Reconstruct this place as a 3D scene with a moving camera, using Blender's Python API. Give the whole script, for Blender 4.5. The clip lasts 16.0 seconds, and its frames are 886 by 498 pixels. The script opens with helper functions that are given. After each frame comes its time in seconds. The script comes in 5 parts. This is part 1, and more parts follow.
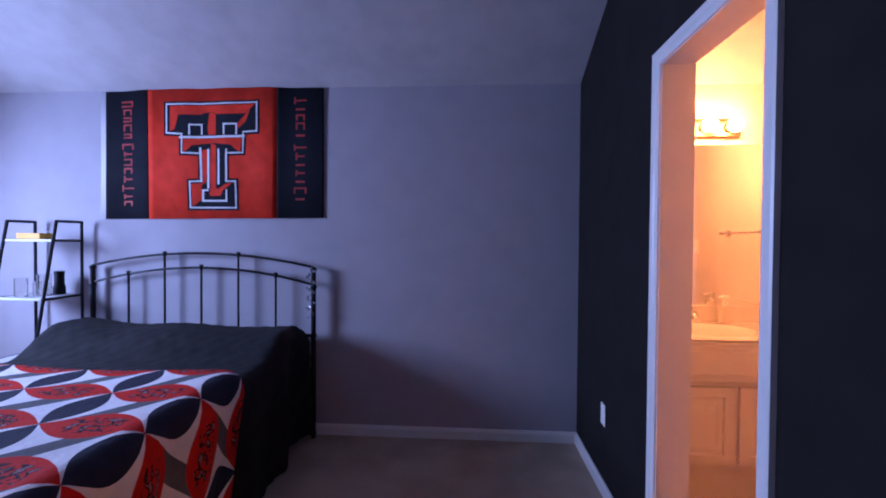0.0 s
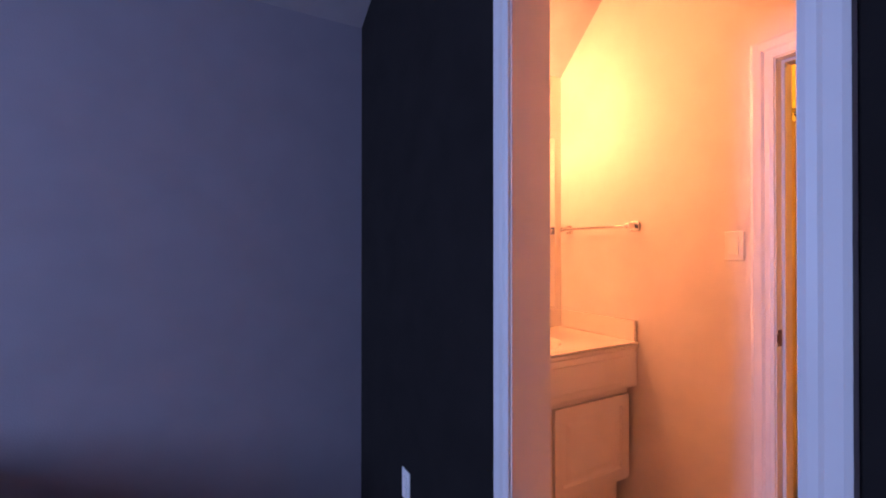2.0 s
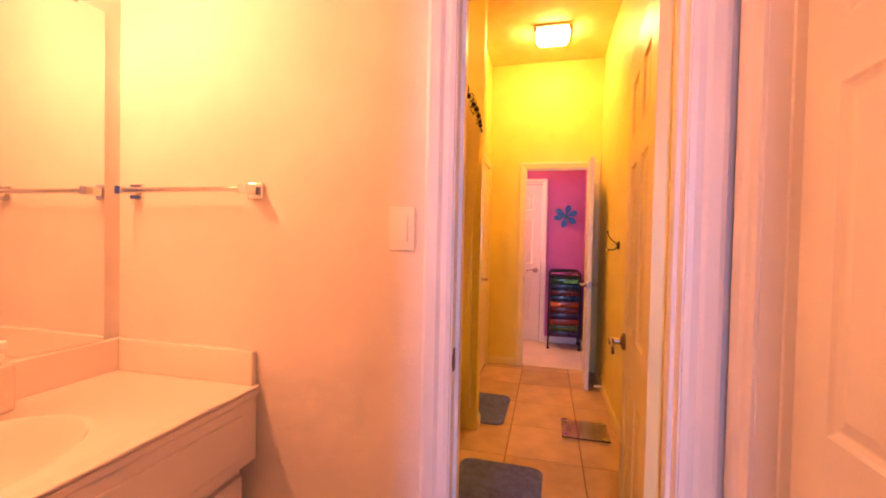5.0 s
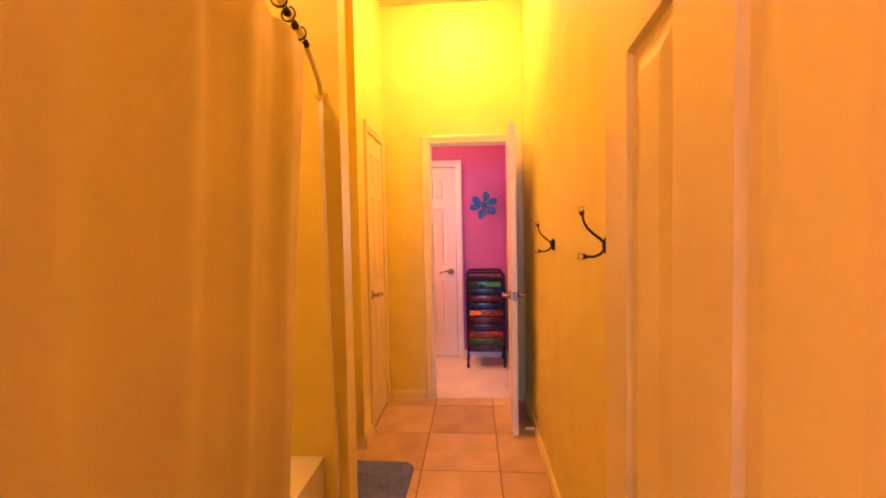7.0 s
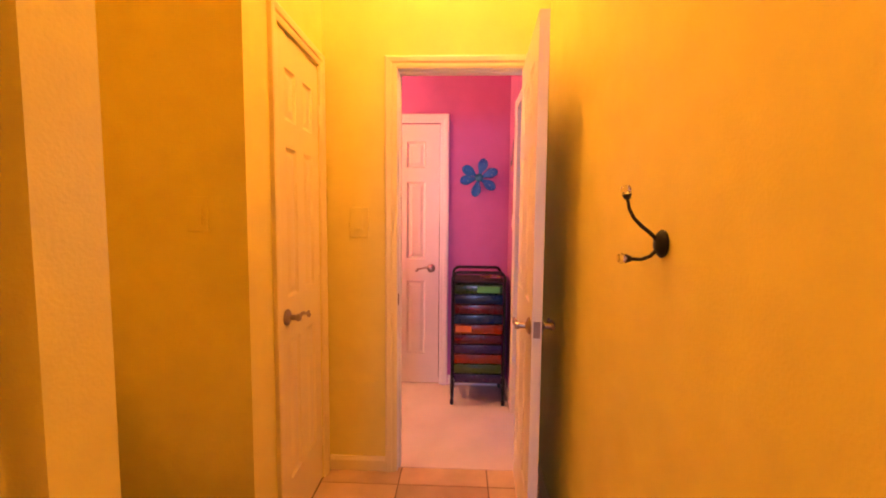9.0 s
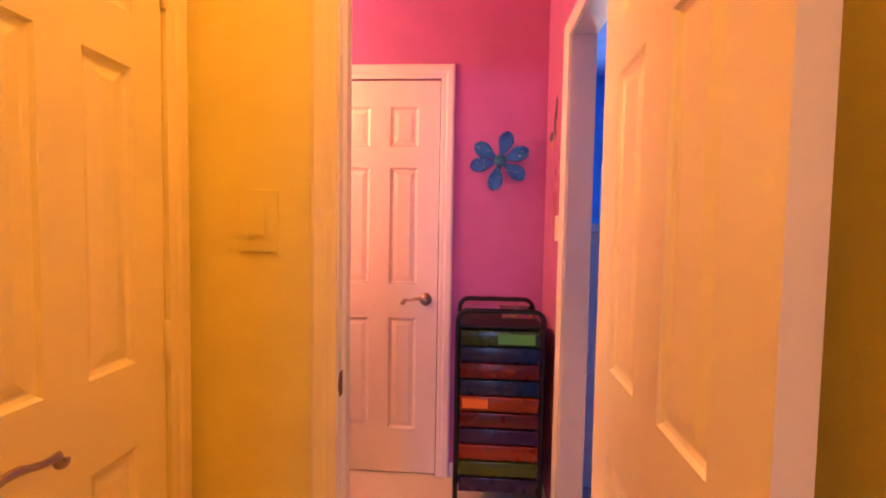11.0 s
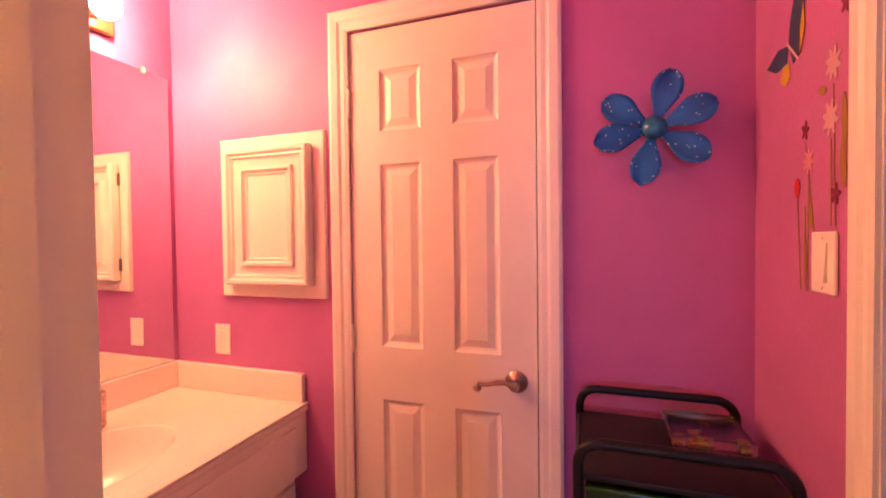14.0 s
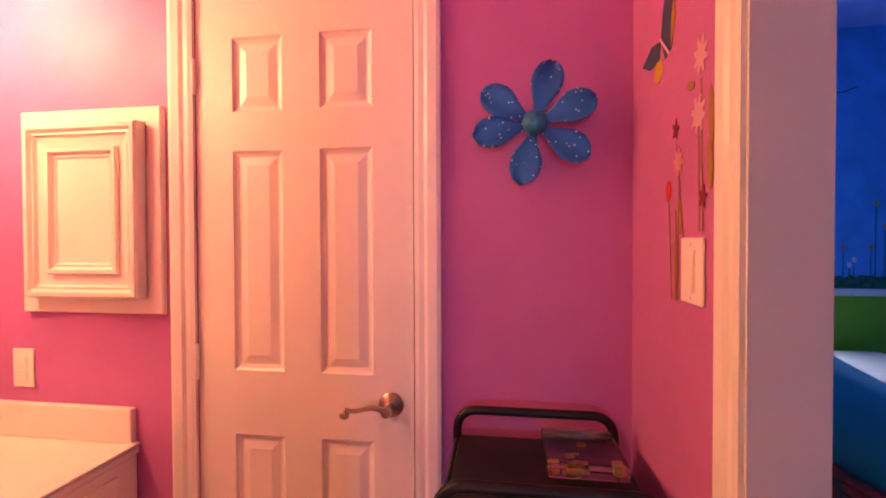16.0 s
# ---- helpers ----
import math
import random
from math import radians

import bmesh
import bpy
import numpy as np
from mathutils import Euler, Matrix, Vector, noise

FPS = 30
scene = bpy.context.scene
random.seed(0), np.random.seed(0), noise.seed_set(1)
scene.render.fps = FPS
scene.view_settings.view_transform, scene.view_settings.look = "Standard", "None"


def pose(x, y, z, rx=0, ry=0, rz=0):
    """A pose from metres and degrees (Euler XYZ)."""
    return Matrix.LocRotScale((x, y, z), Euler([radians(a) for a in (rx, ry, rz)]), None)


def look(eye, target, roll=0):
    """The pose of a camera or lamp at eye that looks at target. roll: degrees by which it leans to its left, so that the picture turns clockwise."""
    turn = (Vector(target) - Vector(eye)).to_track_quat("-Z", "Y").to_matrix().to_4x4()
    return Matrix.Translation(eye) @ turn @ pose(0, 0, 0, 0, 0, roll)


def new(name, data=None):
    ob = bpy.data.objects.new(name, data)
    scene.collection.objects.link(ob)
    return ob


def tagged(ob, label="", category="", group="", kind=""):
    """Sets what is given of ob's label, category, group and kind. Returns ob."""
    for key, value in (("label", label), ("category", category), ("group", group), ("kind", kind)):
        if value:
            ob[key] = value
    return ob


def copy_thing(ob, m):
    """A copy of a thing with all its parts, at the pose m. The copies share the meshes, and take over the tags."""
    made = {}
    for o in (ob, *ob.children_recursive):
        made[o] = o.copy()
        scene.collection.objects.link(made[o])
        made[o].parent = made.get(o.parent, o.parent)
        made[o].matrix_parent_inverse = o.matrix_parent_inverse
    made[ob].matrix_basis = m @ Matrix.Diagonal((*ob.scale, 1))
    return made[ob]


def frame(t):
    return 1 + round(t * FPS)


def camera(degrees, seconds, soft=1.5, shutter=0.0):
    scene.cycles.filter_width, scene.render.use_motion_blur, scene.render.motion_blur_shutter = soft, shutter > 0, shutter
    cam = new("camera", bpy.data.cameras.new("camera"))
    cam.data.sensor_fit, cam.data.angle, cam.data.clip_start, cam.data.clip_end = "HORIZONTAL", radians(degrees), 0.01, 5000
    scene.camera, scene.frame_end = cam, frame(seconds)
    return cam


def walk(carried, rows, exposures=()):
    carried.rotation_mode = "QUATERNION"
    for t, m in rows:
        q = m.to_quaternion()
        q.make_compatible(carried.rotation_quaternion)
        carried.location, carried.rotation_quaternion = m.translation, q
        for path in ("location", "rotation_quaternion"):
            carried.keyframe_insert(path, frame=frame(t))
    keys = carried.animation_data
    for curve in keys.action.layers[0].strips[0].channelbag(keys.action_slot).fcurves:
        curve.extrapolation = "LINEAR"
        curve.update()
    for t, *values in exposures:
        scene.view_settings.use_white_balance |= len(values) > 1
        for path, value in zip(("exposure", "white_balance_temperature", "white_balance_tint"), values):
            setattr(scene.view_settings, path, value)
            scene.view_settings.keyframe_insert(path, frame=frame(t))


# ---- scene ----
cam = camera(93.1, 16.0, soft=1.9)
PATH = [
    (0, (0.577, 1.626, 1.345), (0.452, 3.622, 1.311), 0.4),
    (0.5, (0.597, 1.86, 1.328), (0.713, 3.856, 1.306), 0.6),
    (1, (0.635, 2.1, 1.308), (0.994, 4.068, 1.309), 0.6),
    (1.5, (0.682, 2.273, 1.308), (1.285, 4.18, 1.315), 0.1),
    (2, (0.673, 2.467, 1.3), (1.626, 4.225, 1.31), 0.0),
    (2.5, (0.718, 2.616, 1.299), (1.968, 4.177, 1.285), 0.9),
    (3, (0.877, 2.741, 1.312), (2.342, 4.102, 1.277), 0.6),
    (3.5, (0.99, 2.82, 1.311), (2.634, 3.958, 1.261), 1.0),
    (4, (1.108, 2.906, 1.301), (2.894, 3.805, 1.255), 0.8),
    (4.5, (1.238, 2.975, 1.304), (3.123, 3.643, 1.253), 0.8),
    (5, (1.419, 2.996, 1.293), (3.359, 3.479, 1.249), 1.2),
    (7.5, (2.838, 2.889, 1.358), (4.833, 3.008, 1.267), -1.0),
    (8, (3.131, 2.891, 1.339), (5.125, 2.998, 1.233), -0.0),
    (8.5, (3.381, 2.924, 1.334), (5.375, 2.999, 1.205), 0.8),
    (9, (3.75, 2.918, 1.33), (5.742, 2.999, 1.175), 0.5),
    (11.5, (5.066, 2.930, 1.280), (7.060, 3.060, 1.197), 1.0),
    (12, (5.252, 2.968, 1.292), (7.245, 3.116, 1.219), 0.3),
    (12.5, (5.432, 2.911, 1.295), (7.406, 3.229, 1.261), -0.1),
    (13, (5.560, 2.917, 1.323), (7.512, 3.350, 1.281), -0.5),
    (13.5, (5.658, 2.933, 1.328), (7.581, 3.482, 1.301), -0.4),
    (14, (5.768, 2.95, 1.344), (7.662, 3.59, 1.303), -0.7),
    (14.5, (5.819, 2.959, 1.349), (7.717, 3.588, 1.305), -0.6),
    (15, (5.856, 2.955, 1.351), (7.777, 3.511, 1.307), -0.6),
    (15.5, (5.902, 2.924, 1.349), (7.855, 3.351, 1.311), -0.4),
    (16, (5.949, 2.861, 1.344), (7.93, 3.133, 1.314), -0.2),
]
EXPOSURES = [(0.0, 0.42), (1.0, 0.34), (2.0, 0.18), (3.0, 0.20), (4.0, 0.32), (5.0, 0.34), (7.5, 0.50), (8.5, 0.38), (9.0, 0.36), (11.5, 0.16), (12.5, 0.05), (14.0, -0.03), (16.0, -0.03)]

walk(cam, [(t, look(eye, target, roll)) for t, eye, target, roll in PATH], EXPOSURES)

# ---- light ----
world = bpy.data.worlds.new("world")
scene.world = world
world.use_nodes = True
wn = world.node_tree.nodes
sky = wn.new("ShaderNodeTexSky")
sky.sky_type = "NISHITA"
sky.sun_disc = False
sky.sun_elevation = radians(38)
sky.sun_rotation = radians(200)
wn["Background"].inputs["Strength"].default_value = 0.12
world.node_tree.links.new(sky.outputs["Color"], wn["Background"].inputs["Color"])


def area_lamp(name, pos, target, sx, sy, power, color):
    data = bpy.data.lights.new(name, "AREA")
    data.shape, data.size, data.size_y, data.energy, data.color = "RECTANGLE", sx, sy, power, color
    ob = new(name, data)
    ob.matrix_world = look(pos, target)
    return ob


DAY = (0.36, 0.48, 1.0)
area_lamp("bedroom_window_light", (-3.36, 3.14, 1.65), (0, 2.85, 0.35), 0.75, 0.85, 124, DAY)
area_lamp("blue_room_window_light", (9.36, 1.18, 1.45), (6, 1.7, 1.0), 0.60, 1.6, 44, (0.80, 0.86, 1.0))

# ---- materials ----


def mat(name, col, rough=0.6, metal=0.0, var=0.06, scale=6.0, bump=0.0, bscale=220.0, spec=0.5, coat=0.0, hue=None):
    """A surface with broad stains and fine relief. var: how far the colour wanders; hue: a second colour."""
    m = bpy.data.materials.new(name)
    m.use_nodes = True
    nt = m.node_tree
    n, l = nt.nodes, nt.links
    b = n["Principled BSDF"]
    b.inputs["Roughness"].default_value = rough
    b.inputs["Metallic"].default_value = metal
    b.inputs["Specular IOR Level"].default_value = spec
    b.inputs["Coat Weight"].default_value = coat
    co = n.new("ShaderNodeTexCoord")
    big = n.new("ShaderNodeTexNoise")
    big.inputs["Scale"].default_value = scale
    big.inputs["Detail"].default_value = 6
    l.new(co.outputs["Object"], big.inputs["Vector"])
    mix = n.new("ShaderNodeMix")
    mix.data_type = "RGBA"
    other = hue or tuple(c * (1 - 2.2 * var) for c in col)
    mix.inputs[6].default_value = (*col, 1)
    mix.inputs[7].default_value = (*other, 1)
    ramp = n.new("ShaderNodeMapRange")
    ramp.inputs[1].default_value, ramp.inputs[2].default_value = 0.35, 0.7
    l.new(big.outputs["Fac"], ramp.inputs[0])
    l.new(ramp.outputs[0], mix.inputs[0])
    l.new(mix.outputs[2], b.inputs["Base Color"])
    rr = n.new("ShaderNodeMapRange")
    rr.inputs[3].default_value, rr.inputs[4].default_value = rough * 0.85, min(1, rough * 1.15)
    l.new(big.outputs["Fac"], rr.inputs[0])
    l.new(rr.outputs[0], b.inputs["Roughness"])
    if bump:
        fine = n.new("ShaderNodeTexNoise")
        fine.inputs["Scale"].default_value = bscale
        fine.inputs["Detail"].default_value = 3
        l.new(co.outputs["Object"], fine.inputs["Vector"])
        bp = n.new("ShaderNodeBump")
        bp.inputs["Strength"].default_value = bump
        bp.inputs["Distance"].default_value = 0.002
        l.new(fine.outputs["Fac"], bp.inputs["Height"])
        l.new(bp.outputs[0], b.inputs["Normal"])
    return m


def glow(name, col, strength):
    m = bpy.data.materials.new(name)
    m.use_nodes = True
    b = m.node_tree.nodes["Principled BSDF"]
    b.inputs["Base Color"].default_value = (0.8, 0.8, 0.78, 1)
    b.inputs["Emission Color"].default_value = (*col, 1)
    b.inputs["Emission Strength"].default_value = strength
    return m


GREY = mat("grey_wall_paint", (0.40, 0.375, 0.42), 0.85, var=0.025, bump=0.35, bscale=160)
NAVY = mat("dark_wall_paint", (0.011, 0.0090, 0.0088), 0.9, spec=0.3, bump=0.35, bscale=160)
GREIGE = mat("pale_wall_paint", (0.81, 0.76, 0.71), 0.6, bump=0.3, bscale=160, var=0.03)
YELLOW = mat("yellow_wall_paint", (0.83, 0.74, 0.19), 0.5, bump=0.35, bscale=150, var=0.03)
PINK = mat("magenta_wall_paint", (0.50, 0.148, 0.42), 0.55, bump=0.35, bscale=150, var=0.04)
BLUEW = mat("blue_wall_paint", (0.07, 0.33, 0.86), 0.6, bump=0.3, bscale=150, var=0.08)
CEIL = mat("ceiling_paint", (0.52, 0.50, 0.52), 0.9, bump=0.6, bscale=90)
YCEIL = mat("yellow_ceiling_paint", (0.88, 0.76, 0.36), 0.8, bump=0.5, bscale=90)
WHITE = mat("white_trim_paint", (0.80, 0.78, 0.76), 0.38, var=0.02, bump=0.05, bscale=60)
DOORW = mat("white_door_paint", (0.82, 0.78, 0.73), 0.36, var=0.02, bump=0.12, bscale=90)
CARPET = mat("taupe_carpet", (0.50, 0.38, 0.29), 0.98, var=0.12, scale=3, bump=1.0, bscale=420)
# white door and trim paint with the hall lamp's warm cast mixed into it
LAMPLIT_WHITE = mat("lamplit_white_paint", (0.84, 0.74, 0.36), 0.36, var=0.02, bump=0.12, bscale=90)
PALECARPET = mat("pale_carpet", (0.62, 0.52, 0.50), 0.98, var=0.06, scale=4, bump=1.0, bscale=420)
TILE = mat("tan_floor_tile", (0.64, 0.45, 0.27), 0.45, var=0.12, scale=5, bump=0.2, bscale=40)
_tn = TILE.node_tree
_oi = _tn.nodes.new("ShaderNodeObjectInfo")
_hs = _tn.nodes.new("ShaderNodeHueSaturation")
_mr = _tn.nodes.new("ShaderNodeMapRange")
_mr.inputs[3].default_value, _mr.inputs[4].default_value = 0.85, 1.12
_tn.links.new(_oi.outputs["Random"], _mr.inputs[0])
_tn.links.new(_mr.outputs[0], _hs.inputs["Value"])
_src = _tn.nodes["Principled BSDF"].inputs["Base Color"].links[0].from_socket
_tn.links.new(_src, _hs.inputs["Color"])
_tn.links.new(_hs.outputs[0], _tn.nodes["Principled BSDF"].inputs["Base Color"])
GROUT = mat("grout", (0.20, 0.13, 0.08), 0.9, bump=0.5)
COUNTER = mat("cultured_marble", (0.84, 0.79, 0.72), 0.18, var=0.02, scale=3, coat=0.3)
CABINET = mat("white_cabinet_paint", (0.84, 0.78, 0.72), 0.45, var=0.03, bump=0.1)
NICKEL = mat("brushed_nickel", (0.40, 0.32, 0.26), 0.3, 1.0, var=0.04, scale=40)
CHROME = mat("chrome", (0.85, 0.85, 0.85), 0.06, 1.0, var=0.01)
MIRROR = mat("mirror_glass", (0.86, 0.87, 0.86), 0.01, 1.0, var=0.0)
IRON = mat("black_iron", (0.018, 0.018, 0.022), 0.4, 0.6, var=0.1)
PLATE = mat("switch_plastic", (0.90, 0.87, 0.82), 0.3, var=0.01)
BLACKFAB = mat("black_comforter_cloth", (0.014, 0.013, 0.015), 0.9, spec=0.3, var=0.2, scale=12, bump=0.5, bscale=300)
RUG = mat("slate_blue_rug", (0.15, 0.20, 0.60), 0.98, var=0.2, scale=25, bump=1.0, bscale=350)
CURTAIN = mat("curtain_cloth", (0.86, 0.78, 0.44), 0.7, var=0.05, scale=3, bump=0.3, bscale=500)
_cn = CURTAIN.node_tree
_ct = _cn.nodes.new("ShaderNodeBsdfTranslucent")
_ct.inputs["Color"].default_value = (0.86, 0.78, 0.48, 1)
_cm = _cn.nodes.new("ShaderNodeMixShader")
_cm.inputs[0].default_value = 0.28
_cn.links.new(_cn.nodes["Principled BSDF"].outputs[0], _cm.inputs[1])
_cn.links.new(_ct.outputs[0], _cm.inputs[2])
_cn.links.new(_cm.outputs[0], _cn.nodes["Material Output"].inputs["Surface"])
# bluish white of the daylight stripe imitated at the tub wall corner
CORNER_GLINT = mat("corner_glint_strip", (0.80, 0.78, 0.84), 0.5, var=0.03)
PORCELAIN = mat("porcelain", (0.85, 0.82, 0.76), 0.12, coat=0.5, var=0.01)
BULB = glow("bulb_glow", (1.0, 0.325, 0.128), 142)
BULB2 = glow("bright_bulb_glow", (1.0, 0.46, 0.19), 325)
SHADE = glow("ceiling_shade_glow", (1.0, 0.41, 0.125), 98)
# for the unseen lamp added over the tub
LENS = glow("assumed_lens_glow", (1.0, 0.42, 0.13), 330)
SKYGLOW = glow("bright_daylight", (0.80, 0.88, 1.0), 2.6)

# ---- building helpers ----


def box(bm, a, b, mi=0):
    """A box between two corners."""
    (x0, y0, z0), (x1, y1, z1) = a, b
    v = [bm.verts.new(p) for p in ((x0, y0, z0), (x1, y0, z0), (x1, y1, z0), (x0, y1, z0), (x0, y0, z1), (x1, y0, z1), (x1, y1, z1), (x0, y1, z1))]
    fs = []
    for q in ((0, 3, 2, 1), (4, 5, 6, 7), (0, 1, 5, 4), (1, 2, 6, 5), (2, 3, 7, 6), (3, 0, 4, 7)):
        f = bm.faces.new([v[i] for i in q])
        f.material_index = mi
        fs.append(f)
    return v


def rbox(bm, a, b, r=0.004, seg=2):
    """A box with rounded edges."""
    v = box(bm, a, b)
    es = list({e for w in v for e in w.link_edges})
    bmesh.ops.bevel(bm, geom=es, offset=r, segments=seg, affect="EDGES", profile=0.5)


def lathe(bm, prof, seg=20, m=None):
    """A turned solid: prof is a list of (radius, z)."""
    m = m or Matrix()
    rings = []
    for r, z in prof:
        rings.append([bm.verts.new(m @ Vector((r * math.cos(2 * math.pi * i / seg), r * math.sin(2 * math.pi * i / seg), z))) for i in range(seg)] if r > 1e-5 else [bm.verts.new(m @ Vector((0, 0, z)))])
    for p, q in zip(rings, rings[1:]):
        for i in range(seg):
            j = (i + 1) % seg
            if len(p) == 1 and len(q) > 1:
                bm.faces.new((p[0], q[i], q[j]))
            elif len(q) == 1 and len(p) > 1:
                bm.faces.new((p[i], q[0], p[j]))
            elif len(p) > 1:
                bm.faces.new((p[i], q[i], q[j], p[j]))


def tube(bm, pts, r, seg=10, closed=False):
    """A round bar along points; r: one radius or one for each point."""
    pts = [Vector(p) for p in pts]
    rs = r if isinstance(r, (list, tuple)) else [r] * len(pts)
    rings, up = [], None
    n = len(pts)
    for i, p in enumerate(pts):
        a = pts[i - 1] if (i or closed) else p
        b = pts[(i + 1) % n] if (i < n - 1 or closed) else p
        d = (b - a).normalized()
        if up is None:
            up = Vector((0, 0, 1)) if abs(d.z) < 0.9 else Vector((1, 0, 0))
        s = d.cross(up).normalized()
        up = s.cross(d).normalized()
        rings.append([bm.verts.new(p + rs[i] * (math.cos(2 * math.pi * k / seg) * s + math.sin(2 * math.pi * k / seg) * up)) for k in range(seg)])
    pairs = list(zip(rings, rings[1:])) + ([(rings[-1], rings[0])] if closed else [])
    for p, q in pairs:
        for k in range(seg):
            bm.faces.new((p[k], p[(k + 1) % seg], q[(k + 1) % seg], q[k]))
    if not closed:
        bm.faces.new(rings[0][::-1])
        bm.faces.new(rings[-1])


def part(name, bm, material, parent=None, label="", smooth=False, kind="", category="", group="", at=None):
    """Links a bmesh as one mesh object, under a thing or by itself."""
    bmesh.ops.recalc_face_normals(bm, faces=bm.faces)
    me = bpy.data.meshes.new(name)
    bm.to_mesh(me)
    bm.free()
    for m in material if isinstance(material, (list, tuple)) else [material]:
        me.materials.append(m)
    if smooth:
        me.polygons.foreach_set("use_smooth", [True] * len(me.polygons))
        me.set_sharp_from_angle(angle=radians(40))
    ob = new(name, me)
    if at is not None:
        ob.matrix_world = at
    if parent is not None:
        ob.parent = parent
    return tagged(ob, label, category, group, kind)


def thing(name, m, label, category, group=""):
    """An empty at a thing's base, which parents its parts."""
    ob = new(name)
    ob.empty_display_size = 0.1
    ob.matrix_world = m
    return tagged(ob, label, category, group)


def hang(ob, parent):
    """Parts built in their thing's own space."""
    ob.parent = parent
    return ob


def wall(name, axis, p0, p1, a0, a1, z0, z1, low, high, holes=()):
    """A wall that stands across an axis from p0 to p1 and runs a0..a1; low and high: the paint on its two faces."""
    bm = bmesh.new()
    us = sorted({a0, a1, *[v for h in holes for v in h[:2]]})
    zs = sorted({z0, z1, *[v for h in holes for v in h[2:]]})
    grid = {(i, j): not any(h[0] < (us[i] + us[i + 1]) / 2 < h[1] and h[2] < (zs[j] + zs[j + 1]) / 2 < h[3] for h in holes) for i in range(len(us) - 1) for j in range(len(zs) - 1)}

    def quad(c, mi):
        f = bm.faces.new([bm.verts.new(p if axis == "x" else (p[1], p[0], p[2])) for p in c])
        f.material_index = mi

    for (i, j), full in grid.items():
        if not full:
            continue
        u0, u1, w0, w1 = us[i], us[i + 1], zs[j], zs[j + 1]
        quad([(p0, u0, w0), (p0, u1, w0), (p0, u1, w1), (p0, u0, w1)], 0)
        quad([(p1, u0, w0), (p1, u0, w1), (p1, u1, w1), (p1, u1, w0)], 1)
        if not grid.get((i - 1, j)):
            quad([(p0, u0, w0), (p0, u0, w1), (p1, u0, w1), (p1, u0, w0)], 0)
        if not grid.get((i + 1, j)):
            quad([(p0, u1, w0), (p1, u1, w0), (p1, u1, w1), (p0, u1, w1)], 0)
        if not grid.get((i, j - 1)):
            quad([(p0, u0, w0), (p1, u0, w0), (p1, u1, w0), (p0, u1, w0)], 0)
        if not grid.get((i, j + 1)):
            quad([(p0, u0, w1), (p0, u1, w1), (p1, u1, w1), (p1, u0, w1)], 0)
    bmesh.ops.remove_doubles(bm, verts=bm.verts, dist=1e-4)
    return part(name, bm, [low, high], kind="structure")


def slab(name, corners, th, material):
    """A sheet through four corners, th thick below (or above, if negative)."""
    bm = bmesh.new()
    t = [bm.verts.new(c) for c in corners]
    b = [bm.verts.new((c[0], c[1], c[2] - th)) for c in corners]
    bm.faces.new(t)
    bm.faces.new(b[::-1])
    for i in range(4):
        j = (i + 1) % 4
        bm.faces.new((t[i], b[i], b[j], t[j]))
    return part(name, bm, material, kind="structure")


CASING = [(0, 0), (0, 0.009), (0.010, 0.012), (0.022, 0.012), (0.030, 0.017), (0.050, 0.019), (0.058, 0.016), (0.058, 0)]


def casing(name, axis, plane, side, a0, a1, top, width=0.058, bottom=0.0, paint=None):
    """Moulded trim round an opening a0..a1 on the wall face at plane; side: +1 or -1, the way it faces."""
    bm = bmesh.new()
    k = width / 0.058
    rows = []
    for u, v in CASING:
        u = u * k
        pts = [(a0 - u, bottom), (a0 - u, top + u), (a1 + u, top + u), (a1 + u, bottom)]
        d = plane + side * (v + 0.0005)
        rows.append([bm.verts.new((d, a, z) if axis == "x" else (a, d, z)) for a, z in pts])
    for p, q in zip(rows, rows[1:] + rows[:1]):
        for i in range(3):
            bm.faces.new((p[i], p[i + 1], q[i + 1], q[i]))
    bm.faces.new([r[0] for r in rows])
    bm.faces.new([r[3] for r in rows])
    return part(name, bm, paint or WHITE, kind="structure")


def jamb(name, axis, p0, p1, a0, a1, top, material=None, stop=True):
    """The lining of an opening, with its stop."""
    bm = bmesh.new()
    t = 0.004
    mid = (p0 + p1) / 2

    def bx(c0, c1):
        if axis == "y":
            c0, c1 = (c0[1], c0[0], c0[2]), (c1[1], c1[0], c1[2])
        box(bm, c0, c1)

    for q0, q1, e in ((p0 - 0.002, p1 + 0.002, t), (mid - 0.018, mid + 0.018, 0.014))[: 2 if stop else 1]:
        bx((q0, a0 - 0.001, 0), (q1, a0 + e, top - e))
        bx((q0, a1 - e, 0), (q1, a1 + 0.001, top - e))
        bx((q0, a0 - 0.001, top - e), (q1, a1 + 0.001, top + 0.001))
    return part(name, bm, material or WHITE, kind="structure")


def baseboard(name, axis, plane, side, a0, a1, h=0.075, paint=None):
    bm = bmesh.new()
    rows = []
    for v, z in ((0, 0.001), (0.014, 0.001), (0.014, h - 0.02), (0.009, h - 0.008), (0.007, h), (0, h)):
        d = plane + side * (v + 0.0005)
        rows.append([bm.verts.new((d, a, z) if axis == "x" else (a, d, z)) for a in (a0, a1)])
    for p, q in zip(rows, rows[1:] + rows[:1]):
        bm.faces.new((p[0], p[1], q[1], q[0]))
    bm.faces.new([r[0] for r in rows])
    bm.faces.new([r[1] for r in rows])
    return part(name, bm, paint or WHITE, kind="structure")


# ---- setting ----
RISE = 0.46
H = 3.12
WN = 4.475          # bedroom north wall
BE = 1.305          # bedroom east wall
V1N, V1E, V1S = 4.299, 2.452, 2.594
YS, YN = 2.5, 3.6
D3 = 5.845
PX0, PX1, PN, PS = 5.935, 7.0, 4.48, 2.55
